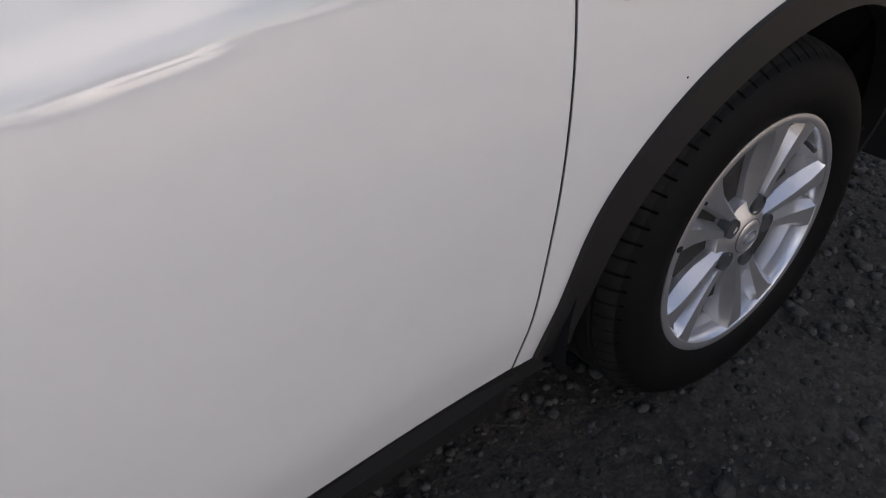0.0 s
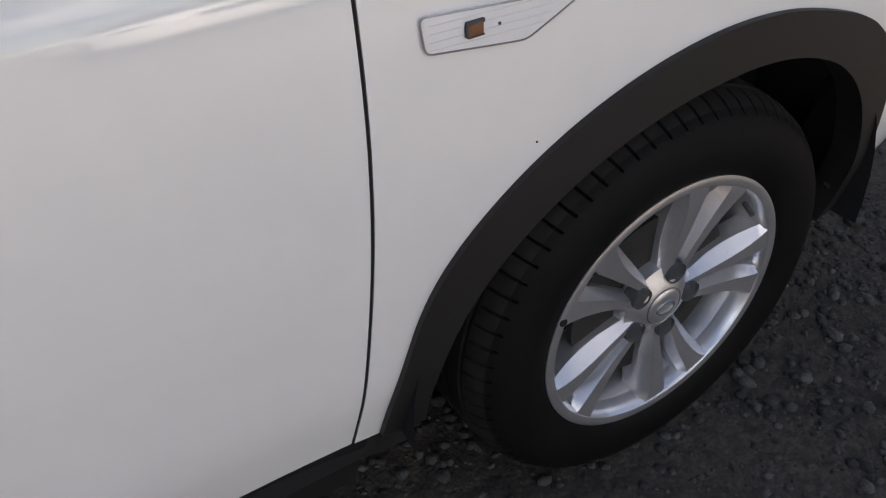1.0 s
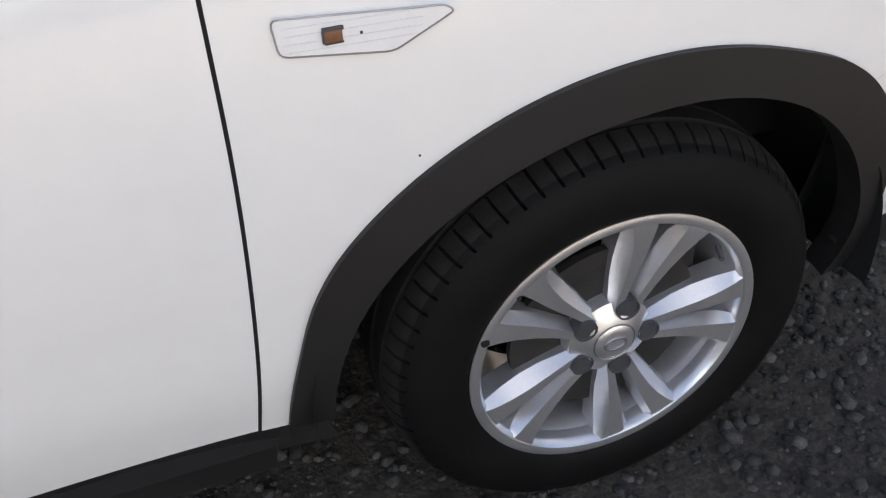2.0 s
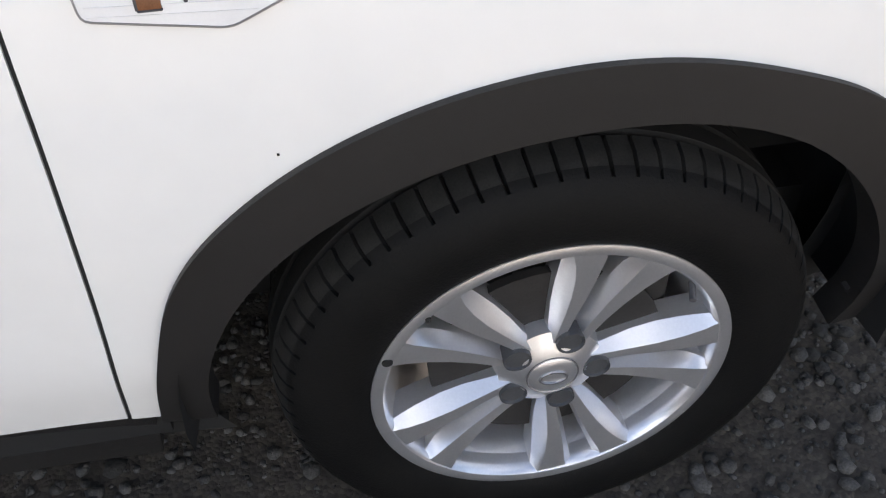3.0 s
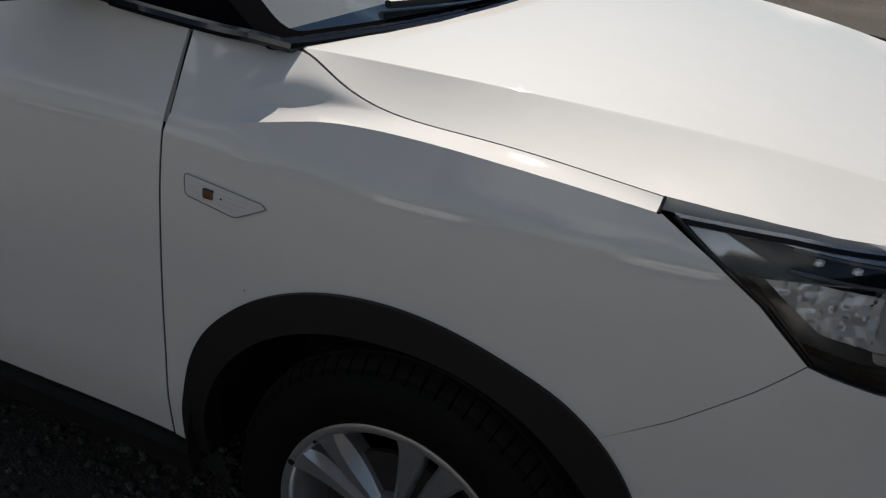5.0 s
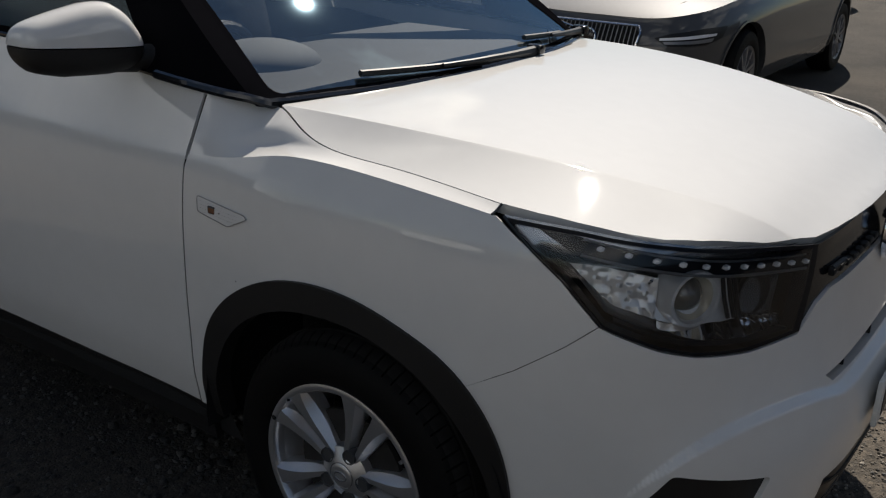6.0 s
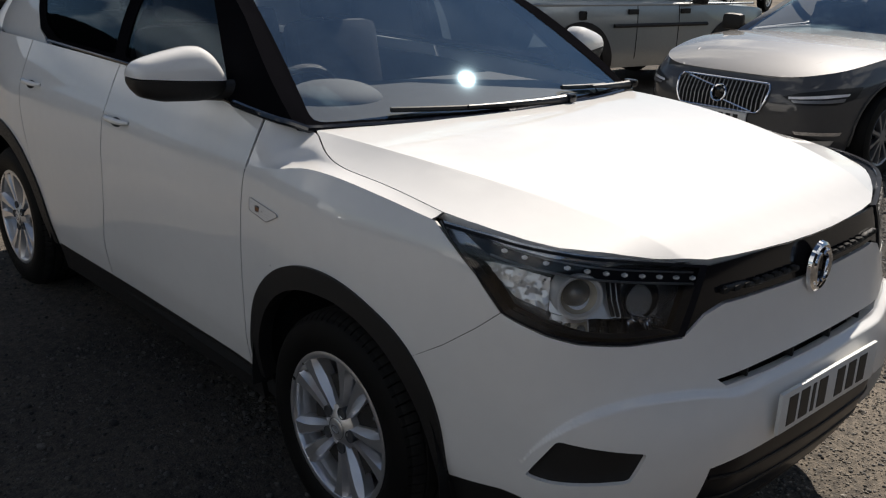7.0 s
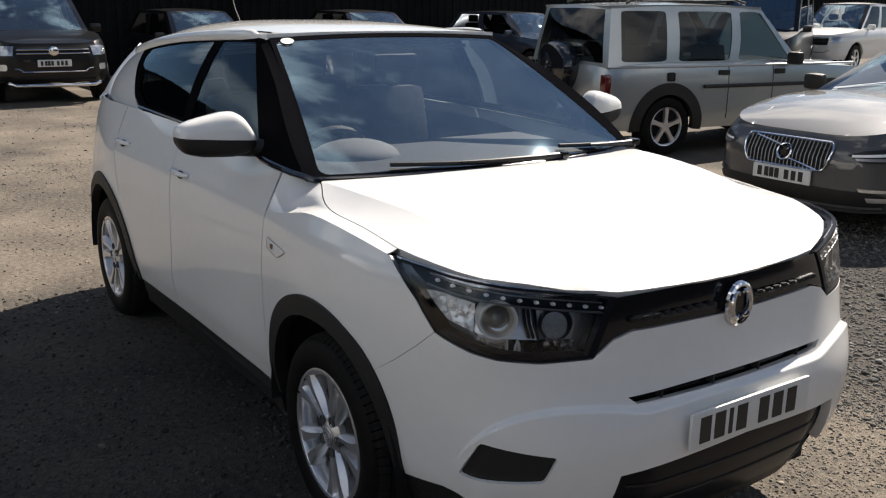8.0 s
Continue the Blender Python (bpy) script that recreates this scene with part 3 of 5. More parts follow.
# headlights
def headlight(m):
    lamp_poly = LAMP_TOP + LAMP_LOW[:-1] + LAMP_OUT[:-1]
    s = -1 if m else 1
    inner = rounded([(a, z) for a, z in lamp_poly], .01, 2)
    mid = np.mean(lamp_poly, 0)
    small = [tuple(mid + (np.array(p) - mid) * .935 + np.array([0, 0])) for p in lamp_poly]
    lamp = panel("headlight", lamp_poly, lambda a, z: skin(a, z, -.070 + .055 * ease(z, .935, .975)), LAMPBACK, car, "clear headlight with a row of small lamps", mirror=m, step=.03, depth=0)
    panel("lamp_frame", lamp_poly, lambda a, z: skin(a, z, -.001), LAMPBLACK, lamp, mirror=m, step=.03, depth=.03, holes=[small])
    lens = panel("lens", small, lambda a, z: skin(a, z, -.0005), LENS, lamp, "clear lamp cover", mirror=m, step=.03, depth=0)
    lens.visible_shadow = False
    # indicator reflector with small facets, behind the outer corner
    corner = [(.905, .872), (.985, .892), (1.045, .935), (1.075, .958), (1.02, .962), (.905, .948)]
    panel("indicator_reflector", corner, facets, LAMPSILVER, lamp, "faceted indicator reflector", mirror=m, step=.005, depth=0)
    tray = [(.585, .832), (.70, .829), (.82, .838), (.90, .855), (.90, .875), (.80, .858), (.60, .852)]
    panel("lower_reflector", tray, lambda a, z: skin(a, z, -.050 + .9 * (.875 - z) + .002 * np.sin(a * 120)), CHROME, lamp, "bright lower reflector", mirror=m, step=.012, depth=0)
    sill = [(.545, .813), (.69, .816), (.82, .828), (.894, .843), (.965, .866), (.980, .872), (.92, .856), (.84, .840), (.74, .830), (.60, .828)]
    panel("lower_bezel", sill, lambda a, z: skin(a, z, -.012), LAMPBLACK, lamp, mirror=m, step=.02, depth=.02)
    back = rounded([(.715, .936), (.700, .850), (.80, .852), (.905, .868), (.905, .948), (.80, .945)], .01, 3)
    panel("main_beam_back", back, lambda a, z: skin(a, z, -.060 + .27 * (.945 - z)), LAMPSILVER, lamp, mirror=m, step=.02, depth=0)

    panel("main_beam_wall", rounded([(.570, .926), (.585, .845), (.695, .850), (.705, .934)], .012, 3), lambda a, z: skin(a, z, -.055 + .1 * (.945 - z)), LAMPBACK, lamp, mirror=m, step=.02, depth=0)

    def turned(profile, a, z, out, steps=40, turn=58):
        bm = lathe(profile, steps)
        bmesh.ops.transform(bm, matrix=Matrix.Translation(skin(a, z, out)) @ pose(0, 0, 0, 0, 0, turn), verts=bm.verts)
        if m:
            bmesh.ops.scale(bm, vec=(1, -1, 1), verts=bm.verts)
            bmesh.ops.reverse_faces(bm, faces=bm.faces)
        return bm
    part("projector_ring", turned([(.042, -.010), (.047, -.017), (.053, -.017), (.057, -.006), (.059, .03)], .832, .912, -.035), LAMPSILVER, lamp)
    part("projector_cone", turned([(.031, .012), (.036, .002), (.043, -.010)], .832, .912, -.035), CHAMPAGNE, lamp, "pale gold projector surround")
    part("projector_lens", turned([(0, -.016), (.012, -.013), (.023, -.005), (.033, .010)], .832, .912, -.035), GLASSBALL, lamp, "grey glass ball")
    part("main_beam_cup", turned([(0, .037), (.010, .035), (.024, .026), (.036, .010), (.043, -.004), (.046, -.004)], .640, .890, -.040, 40, 70), LAMPBLACK, lamp)
    # chrome chips added in place of glints on the main beam reflector
    for k in range(4):
        a, z = .596 + .024 * k, .846 + .004 * k
        chip = box(.016, .012, .008 + .004 * (k % 2), skin(a, z, -.020) * np.array([1, s, 1]), .002)
        part("reflector_glint", chip, CHROME, lamp)
    for k, a in enumerate((.722, .736, .750)):
        q = [skin(a + d, z, -.022 - .004 * k) * np.array([1, s, 1]) for d, z in ((.0, .945), (-.008, .90), (-.022, .862))]
        part("lamp_fin", tube(q, .0045, 6), LAMPBLACK, lamp)
    for k in range(11):
        a, z = 1.016 - .0511 * k, .999 - .0062 * k
        q = skin(a, z, -.006) * np.array([1, s, 1])
        bm = bmesh.new()
        bmesh.ops.create_icosphere(bm, subdivisions=1, radius=.0070)
        bmesh.ops.scale(bm, vec=(.8, 1.25, .9), verts=bm.verts)
        bmesh.ops.transform(bm, matrix=Matrix.Translation(q) @ pose(0, 0, 0, 0, 0, -50 * s), verts=bm.verts)
        part("running_light", bm, LEDWHITE, lamp, smooth=False)
    band = [(1.16 - .06 * k, 1.000 + .022 - .0062 * k) for k in range(12)] + [(.50, .918)] + [(.56 + .055 * k, .929 + .0056 * k) for k in range(10)]
    panel("lamp_band", band, lambda a, z: skin(a, z, -.014), LAMPBLACK, lamp, mirror=m, step=.03, depth=.01)
    for z0, r in ((.012, .0022), (-.014, .003)):
        edge = [skin(1.05 - .05 * k, .998 - .0056 * k + z0, -.008) * np.array([1, s, 1]) for k in range(12)]
        part("light_guide", tube(edge, r, 6), ALLOYDARK, lamp)
    tip = [shoulder(np.array(.3535), np.array(k)) * np.array([1, s, 1]) for k in np.linspace(-.02, 1, 8)]
    part("lamp_corner", tube(tip, .0026, 8), GLOSSBLACK, lamp)
    rim_line = [skin(a - .005, z + .002, .0006) * np.array([1, s, 1]) for a, z in LAMP_OUT]
    part("lamp_edge", tube(rim_line, .0020, 5), GLOSSBLACK, lamp)
    return lamp


for m in (False, True):
    headlight(m)

# side repeater lamps on the wings
REP = rounded([(2.004, .916), (2.000, .879), (1.890, .868), (1.826, .899), (1.836, .906)], .008, 3)
for m in (False, True):
    rep = panel("side_repeater", REP, lambda a, z: skin(a, z, .004), CLEARWHITE, car, "clear side indicator lens", mirror=m, step=.012, depth=.006)
    edge = fine(REP, .01)
    ring = [skin(a, z, .004) * np.array([1, -1 if m else 1, 1]) for a, z in edge]
    part("lens_edge", tube(ring + ring[:2], .0011, 5), ALLOYDARK, rep)
    part("bulb", box(.018, .004, .015, skin(1.947, .893, .005) * np.array([1, -1 if m else 1, 1]), .0015), ORANGE, rep, "orange bulb")
    for da, dz, wx, wz in ((0, .0072, .021, .004), (.0095, .0, .003, .013), (0, -.0065, .019, .0016)):
        part("bulb_clip", box(wx, .0045, wz, skin(1.947 + da, .893 + dz, .0055) * np.array([1, -1 if m else 1, 1]), .001), SOCKET, rep)
    part("screw_dot", box(.003, .003, .003, skin(1.920, .892, .004) * np.array([1, -1 if m else 1, 1]), .001), SOCKET, rep)
    for k in range(4):
        z = .882 + .008 * k
        q = [skin(a, z, .0046) * np.array([1, -1 if m else 1, 1]) for a in np.linspace(1.995, 1.865 - .004 * k, 5)]
        part("lens_rib", tube(q, .0005, 4), CLEARWHITE, rep)
part("tar_spot", box(.0025, .001, .0025, skin(1.872, .742, .0005), .0005), GLOSSBLACK, car)

# doors, quarter panels
BELT = Spline([1.9, 2.06, 2.28, 2.7, 3.08, 3.8, 4.4], [1.12, 1.132, 1.150, 1.166, 1.173, 1.180, 1.180])
seam_b = [(3.165, .322), (3.150, .50), (3.108, .62), (3.086, .76), (3.082, 1.0)]
door1 = (grow(SEAM_D, G, .003) + grow(seam_b, -G, 0)
         + [(a, float(BELT(a))) for a in np.linspace(3.08 - G, 2.058 + G, 14)])
arch_r = [(4.193 + .485 * math.cos(t), .33 + .475 * math.sin(t)) for t in np.linspace(math.radians(182), math.radians(-2), 30)]
seam_c = [(arch_r[6][0] + 0, arch_r[6][1]), (3.86, .80), (3.90, .92), (3.93, 1.05), (3.935, 1.180)]
door2 = (grow(seam_b, G, 0)[::-1] + [(3.70, .322)] + arch_r[:7] + grow(seam_c[1:], -G, 0) + [(a, float(BELT(a))) for a in np.linspace(3.91, 3.086, 10)])
tail = ROUND - .02
quarter = (arch_r[6:] + [(4.70, .28), (tail, .28), (tail, 1.15)] + [(a, float(BELT(min(a, 4.4)))) for a in np.linspace(4.9, 3.94, 12)] + grow(seam_c[1:-1], G, 0)[::-1])


def handle(a, z, m, parent):
    s = np.array([1, -1 if m else 1, 1])
    # flat near-black oval stands in for the shaded hollow behind the handle
    cup = [(a + .045 * math.cos(t), z - .004 + .017 * math.sin(t)) for t in np.linspace(0, math.tau, 20)[:-1]]
    panel("handle_shade", cup, lambda u, v: skin(u, v, .001 - .0 * u), GAP, parent, mirror=m, step=.02, depth=0)
    pts = [skin(a + d, z + .006, o) * s for d, o in ((-.100, .002), (-.085, .016), (-.04, .023), (.03, .023), (.070, .016), (.082, .002))]
    bm = tube(pts, [.007, .0095, .011, .011, .0095, .007], 10)
    part("door_handle", bm, WHITE, parent)


for m in (False, True):
    d1 = panel("front_door", door1, skin, WHITE, car, mirror=m, step=.03)
    d2 = panel("rear_door", door2, skin, WHITE, car, mirror=m, step=.03)
    panel("rear_quarter", quarter, skin, WHITE, car, mirror=m, step=.04)
    # near-black sheet added behind the upper door joint as its shade
    panel("door_gap_back", [(2.045, .93), (2.10, .93), (2.10, 1.10), (2.045, 1.04)], lambda a, z: skin(a, z, -.03), GAP, d1, mirror=m, step=.03, depth=0)
    handle(2.965, .985, m, d1)
    handle(3.80, 1.015, m, d2)
    panel("sill_trim", [(2.080, .318), (3.72, .318), (3.73, .19), (2.10, .19)], lambda a, z: skin(a, z, -.004), PLASTIC, car, "black plastic sill", mirror=m, step=.05, depth=.03)

# near-black tubes in the joints, in place of their shadow and dirt
for m in (False, True):
    for line in (SEAM_D, seam_b, seam_c):
        q = fine(line, .02, False)
        part("door_gap_shade", tube([skin(a, z, -.0032) * np.array([1, -1 if m else 1, 1]) for a, z in q if z < .995 or line is not SEAM_D], .0026, 5), GAP, car)
    top = [shoulder(np.array(-.4625), np.array(w)) * np.array([1, -1 if m else 1, 1]) + np.array([0, (.003 if not m else -.003), -.002]) for w in np.linspace(-.02, .97, 10)]
    part("door_gap_shade", tube(top, .0024, 5), GAP, car)
    q = fine(SEAM_N, .02, False)
    part("bumper_gap_shade", tube([skin(a, z, -.0022) * np.array([1, -1 if m else 1, 1]) for a, z in q], .0014, 5), GAP, car)

# wheel arch trims and wheel housings
in_f = [(1.598 + r * math.cos(t), .330 + r * math.sin(t)) for t, r in zip(np.linspace(math.radians(178), math.radians(-2), 44), np.interp(np.linspace(0, 1, 44), [0, .3, .5, 1], [.420, .418, .406, .406]))]
arch_f = [(1.6 + (a - 1.6) * 1.002, .33 + (z - .33) * 1.002) for a, z in ARCH_F + ARCH_N[1:]]
ring_f = arch_f + [(1.141, .34), (1.137, .288), (1.186, .288)] + in_f
ring_r = arch_r + [(4.193 + .41 * math.cos(t), .33 + .405 * math.sin(t)) for t in np.linspace(math.radians(-1), math.radians(181), 36)]
for m in (False, True):
    for ring, x in ((ring_f, 0), (ring_r, -2.6)):
        trim = panel("wheel_arch_trim", ring, lambda a, z: skin(a, z, .009), PLASTIC, car, "black plastic wheel arch trim", mirror=m, step=.022, depth=.045)
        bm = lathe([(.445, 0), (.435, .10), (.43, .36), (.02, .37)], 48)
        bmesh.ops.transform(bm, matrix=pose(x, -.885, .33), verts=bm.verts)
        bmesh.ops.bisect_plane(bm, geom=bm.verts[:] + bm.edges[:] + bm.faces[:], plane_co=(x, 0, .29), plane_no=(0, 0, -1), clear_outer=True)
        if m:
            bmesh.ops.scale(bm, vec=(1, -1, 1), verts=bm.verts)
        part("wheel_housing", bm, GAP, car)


# wheels. One spoke of a pair: radius, set-in of its ridge, then offset from the pair's axis and depth across it
SPOKE = [(.036, .005, (.0005, .045), (.001, .016), (.006, .001), (.016, 0), (.020, .010), (.022, .045)),
         (.070, .002, (.0038, .045), (.0045, .020), (.0095, .001), (.0215, 0), (.031, .015), (.033, .045)),
         (.100, .000, (.0058, .045), (.0065, .022), (.0125, .001), (.0270, 0), (.041, .020), (.043, .050)),
         (.130, -.003, (.0075, .045), (.0080, .024), (.0150, .001), (.0340, 0), (.050, .022), (.052, .052)),
         (.160, -.006, (.0098, .045), (.0105, .024), (.0190, .001), (.0440, 0), (.059, .020), (.061, .052)),
         (.182, -.008, (.0125, .045), (.0130, .022), (.0225, .001), (.0545, 0), (.067, .015), (.069, .050)),
         (.195, -.009, (.0140, .040), (.0145, .016), (.0245, .0008), (.0630, 0), (.073, .009), (.075, .045)),
         (.2040, -.0085, (.0150, .030), (.0154, .008), (.0255, .0004), (.0690, 0), (.079, .003), (.080, .040))]


def wheel():
    w = part("wheel", lathe([(.0, .03), (.150, .03), (.150, .042), (0, .042)], 40), IRON, None, "alloy road wheel with five double spokes")
    # tyre with cross cuts on the shoulder and grooves round the tread
    prof = [(.214, .012), (.223, -.006), (.240, -.016), (.265, -.021), (.290, -.019), (.310, -.011), (.3175, -.006), (.3255, .003), (.333, .016), (.3385, .036), (.332, .038), (.332, .044),
            (.3395, .046), (.341, .075), (.333, .077), (.333, .086), (.341, .088), (.341, .115), (.333, .117), (.333, .126), (.3395, .128), (.337, .165), (.322, .185), (.29, .195), (.24, .185), (.214, .16)]
    bm, rings, n = bmesh.new(), [], 74
    for k in range(n * 4):
        t = k / (n * 4) * math.tau
        cut = k % 4 == 0
        ring = []
        for i, (r, h) in enumerate(prof):
            rr = r - ((0, .010, .012, .010)[i - 6] if cut and 6 <= i <= 9 else 0) - (.004 if cut and 19 <= i <= 21 else 0)
            tt = t + (.012 * (i - 5) / 4 if 6 <= i <= 9 else 0) - (.16 * math.tau / n if k % 4 == 1 else 0) + (.16 * math.tau / n if k % 4 == 3 else 0)
            ring.append(bm.verts.new((rr * math.cos(tt), h, rr * math.sin(tt))))
        rings.append(ring)
    for k in range(len(rings)):
        a, b = rings[k], rings[(k + 1) % len(rings)]
        for i in range(len(prof) - 1):
            bm.faces.new((a[i], b[i], b[i + 1], a[i + 1])).material_index = 1 if 7 <= i <= 21 else 0
    bmesh.ops.recalc_face_normals(bm, faces=bm.faces)
    for v in bm.verts:
        if v.co.z < -.3225:
            v.co.z = -.3225
    part("tyre", bm, RUBBER, w, "black tyre with cut shoulder blocks").data.materials.append(DUSTY)
    part("rim", lathe([(.196, .050), (.202, .006), (.2035, -.004), (.208, -.010), (.216, -.012), (.2225, -.010), (.2245, -.003), (.220, .004), (.205, .012), (.200, .05), (.198, .18), (.19, .18)], 96), ALLOY, w)
    part("rim_barrel", lathe([(.200, .02), (.188, .06), (.182, .12), (.185, .18)], 64), ALLOY, w)
    for k in range(5):
        axis = math.radians(142 + 72 * k)
        for s in (1, -1):
            bm = bmesh.new()
            rows = []
            for r, y, *sec in SPOKE:
                c = Vector((math.cos(axis), 0, math.sin(axis))) * r
                side = Vector((-math.sin(axis), 0, math.cos(axis))) * s
                rows.append([bm.verts.new(c + side * off + Vector((0, y + d, 0))) for off, d in sec])
            for a, b in zip(rows, rows[1:]):
                for i in range(5):
                    bm.faces.new((a[i], a[i + 1], b[i + 1], b[i]))
            bmesh.ops.recalc_face_normals(bm, faces=bm.faces)
            bm.normal_update()
            if sum(f.normal.y for f in bm.faces) > 0:
                bmesh.ops.reverse_faces(bm, faces=bm.faces)
            part("spoke", bm, ALLOY, w).data.set_sharp_from_angle(angle=radians(16))
        c = Vector((math.cos(axis), 0, math.sin(axis))) * .0575
        bm = lathe([(.0, .001), (.0150, .0005), (.0166, -.003), (.0176, -.0032), (.019, .02)], 20)
        bmesh.ops.translate(bm, vec=c, verts=bm.verts)
        part("nut_socket", bm, SOCKET, w, "dark wheel nut recess")
    part("hub", lathe([(.034, -.004), (.040, -.002), (.052, .004), (.066, .010), (.070, .034)], 48), ALLOY, w)
    part("centre_cap", lathe([(0, -.0085), (.020, -.008), (.030, -.006), (.033, -.0035), (.034, .004)], 40), ALLOY, w)
    bm = tube([(.017 * math.cos(t), -.0085, .011 * math.sin(t)) for t in np.linspace(0, math.tau, 24)], .0022, 6)
    part("cap_mark", bm, ALLOYDARK, w)
    part("cap_ring", tube([(.0325 * math.cos(t), -.005, .0325 * math.sin(t)) for t in np.linspace(0, math.tau, 40)], .0012, 5), ALLOYDARK, w)
    for x, z, r in ((-.199, .080, .0062), (-.151, .143, .0032)):
        bm = lathe([(0, -.0125), (r, -.0122), (r * 1.1, -.008)], 14)
        bmesh.ops.translate(bm, vec=(x, 0, z), verts=bm.verts)
        part("rim_mark", bm, GAP, w)
    part("valve", tube([(.165, -.002, .10), (.172, .022, .105)], .0045, 8), ALLOYDARK, w)
    part("brake_caliper", box(.09, .05, .15, (.115, .075, .06), .012), IRON, w)
    return w


first = wheel()
for o in first.children:
    if o.name.split(".")[0] in ("rim", "rim_barrel", "spoke", "rim_mark"):
        o.data.transform(Matrix.Diagonal((1.02, 1, 1.02, 1)))
first.parent = car
first.matrix_basis = pose(0, -.875, .325)
for x, y, r in ((-2.6, -.875, 0), (0, .875, 180), (-2.6, .875, 180)):
    copy_thing(first, pose(x, y, .325, 0, 0, r) @ pose(0, 0, 0, 0, 37 if x else 11, 0))

# near-black shell puts shade behind the gaps; the floor boxes keep light out
shell_holes = [[(c + .425 * math.cos(t), .33 + .425 * math.sin(t)) for t in np.linspace(0, math.tau, 40)[:-1]] for c in (1.598, 4.193)]
shell = [(0, .92), (.5, .90), (1.1, .93), (1.3, .97), (1.9, .96), (2.1, 1.0), (3, 1.12), (tail, 1.10), (tail, -.20), (0, -.20)]
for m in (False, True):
    panel("gap_shade_shell", [(a, z) for a, z in shell[:-2]] + [(tail, .20), (0, .22)], lambda a, z: skin(a, z, -.11 + .088 * ease(a, 1.15, 1.3)), GAP, car, mirror=m, step=.08, depth=0,
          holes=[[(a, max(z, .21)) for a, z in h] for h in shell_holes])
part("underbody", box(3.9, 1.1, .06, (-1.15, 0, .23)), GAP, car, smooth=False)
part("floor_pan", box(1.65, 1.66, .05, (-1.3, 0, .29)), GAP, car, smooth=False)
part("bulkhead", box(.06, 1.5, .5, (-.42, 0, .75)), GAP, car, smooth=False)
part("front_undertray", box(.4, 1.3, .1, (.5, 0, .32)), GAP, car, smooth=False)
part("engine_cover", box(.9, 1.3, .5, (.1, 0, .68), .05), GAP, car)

# windscreen, pillars, side windows, roof
def screen(u, v):
    u, v = np.asarray(u, float), np.asarray(v, float)
    base = np.stack([-.205 - .115 * u * u, .765 * u, 1.118 + .004 * u * u], -1)
    top = np.stack([-1.118 + .03 * u * u, .574 * u, 1.584 - .016 * u * u], -1)
    v = v[..., None]
    return base * (1 - v) + top * v + np.array([.5, 0, .86]) * .018 * 4 * v * (1 - v)


g_yb = Spline([-3.1, -2.9, -2.3, -1.5, -1.0, -.45, -.3], [.70, .74, .778, .793, .798, .798, .77])
g_zb = Spline([-3.1, -2.9, -2.25, -1.5, -1.1, -.7, -.45, -.3], [1.19, 1.19, 1.186, 1.182, 1.176, 1.158, 1.136, 1.122])
g_yr = Spline([-3.1, -2.8, -2.3, -1.6, -1.1, -.3], [.55, .59, .615, .612, .585, .50])
g_zr = Spline([-3.1, -2.8, -2.3, -1.6, -1.1, -.3], [1.40, 1.435, 1.497, 1.549, 1.568, 1.575])


def cabin_side(x, v):
    x, v = np.asarray(x, float), np.asarray(v, float)
    b = np.stack([x, -g_yb(x), g_zb(x)], -1)
    t = np.stack([x, -g_yr(x), g_zr(x)], -1)
    v = v[..., None]
    return b * (1 - v) + t * v + np.array([0, -1, .5]) * .02 * 4 * v * (1 - v)


ROOF_MID = Spline([-3.15, -2.9, -2.5, -2.0, -1.5, -1.1, -1.0], [1.475, 1.525, 1.588, 1.619, 1.616, 1.588, 1.575])


def roof_skin(x, y):
    x, y = np.asarray(x, float), np.asarray(y, float)
    mid, rim = ROOF_MID(x), g_zr(x) + .012
    return np.stack([x, y, mid - (mid - rim) * np.abs(y / (g_yr(x) + .01)) ** 3.2], -1)


frit = [(-.985, .01), (.985, .01), (.985, .99), (-.985, .99)]
pane = rounded([(-.955, .022), (.955, .022), (.95, .955), (-.95, .955)], .05, 4)
panel("screen_surround", frit, screen, PILLAR, car, "black screen border", step=.06, depth=.012, holes=[pane])
ws = panel("windscreen", pane, lambda u, v: screen(u, v) - np.array([.001, 0, .002]), WINDSCREEN, car, "tinted windscreen", step=.06, depth=0)
ws.visible_shadow = False
bm = lathe([(0, 0), (.030, 0)], 32)
for v in bm.verts:
    q = screen(np.array(-.86 + v.co.x * 1.7), np.array(.945 + v.co.z * .9)) + np.array([.003, 0, .004])
    v.co = q
part("screen_sticker", bm, STICKER, ws, "white oval sticker")
win_f = rounded([(-.67, .06), (-1.455, .05), (-1.455, .95), (-1.135, .95)], .03)
win_r = rounded([(-1.545, .05), (-2.14, .05), (-2.30, .20), (-2.55, .92), (-1.545, .95)], .03)
frame_poly = [(-.335, .0), (-.46, .0), (-1.0, .0), (-2.24, .0), (-2.36, .12), (-2.66, .99), (-1.14, .995), (-.75, .55)]
pillar_poly = [(-2.245, -.05), (-2.6, -.10), (-3.04, -.10), (-2.98, .5), (-2.93, .99), (-2.665, .99), (-2.365, .12)]
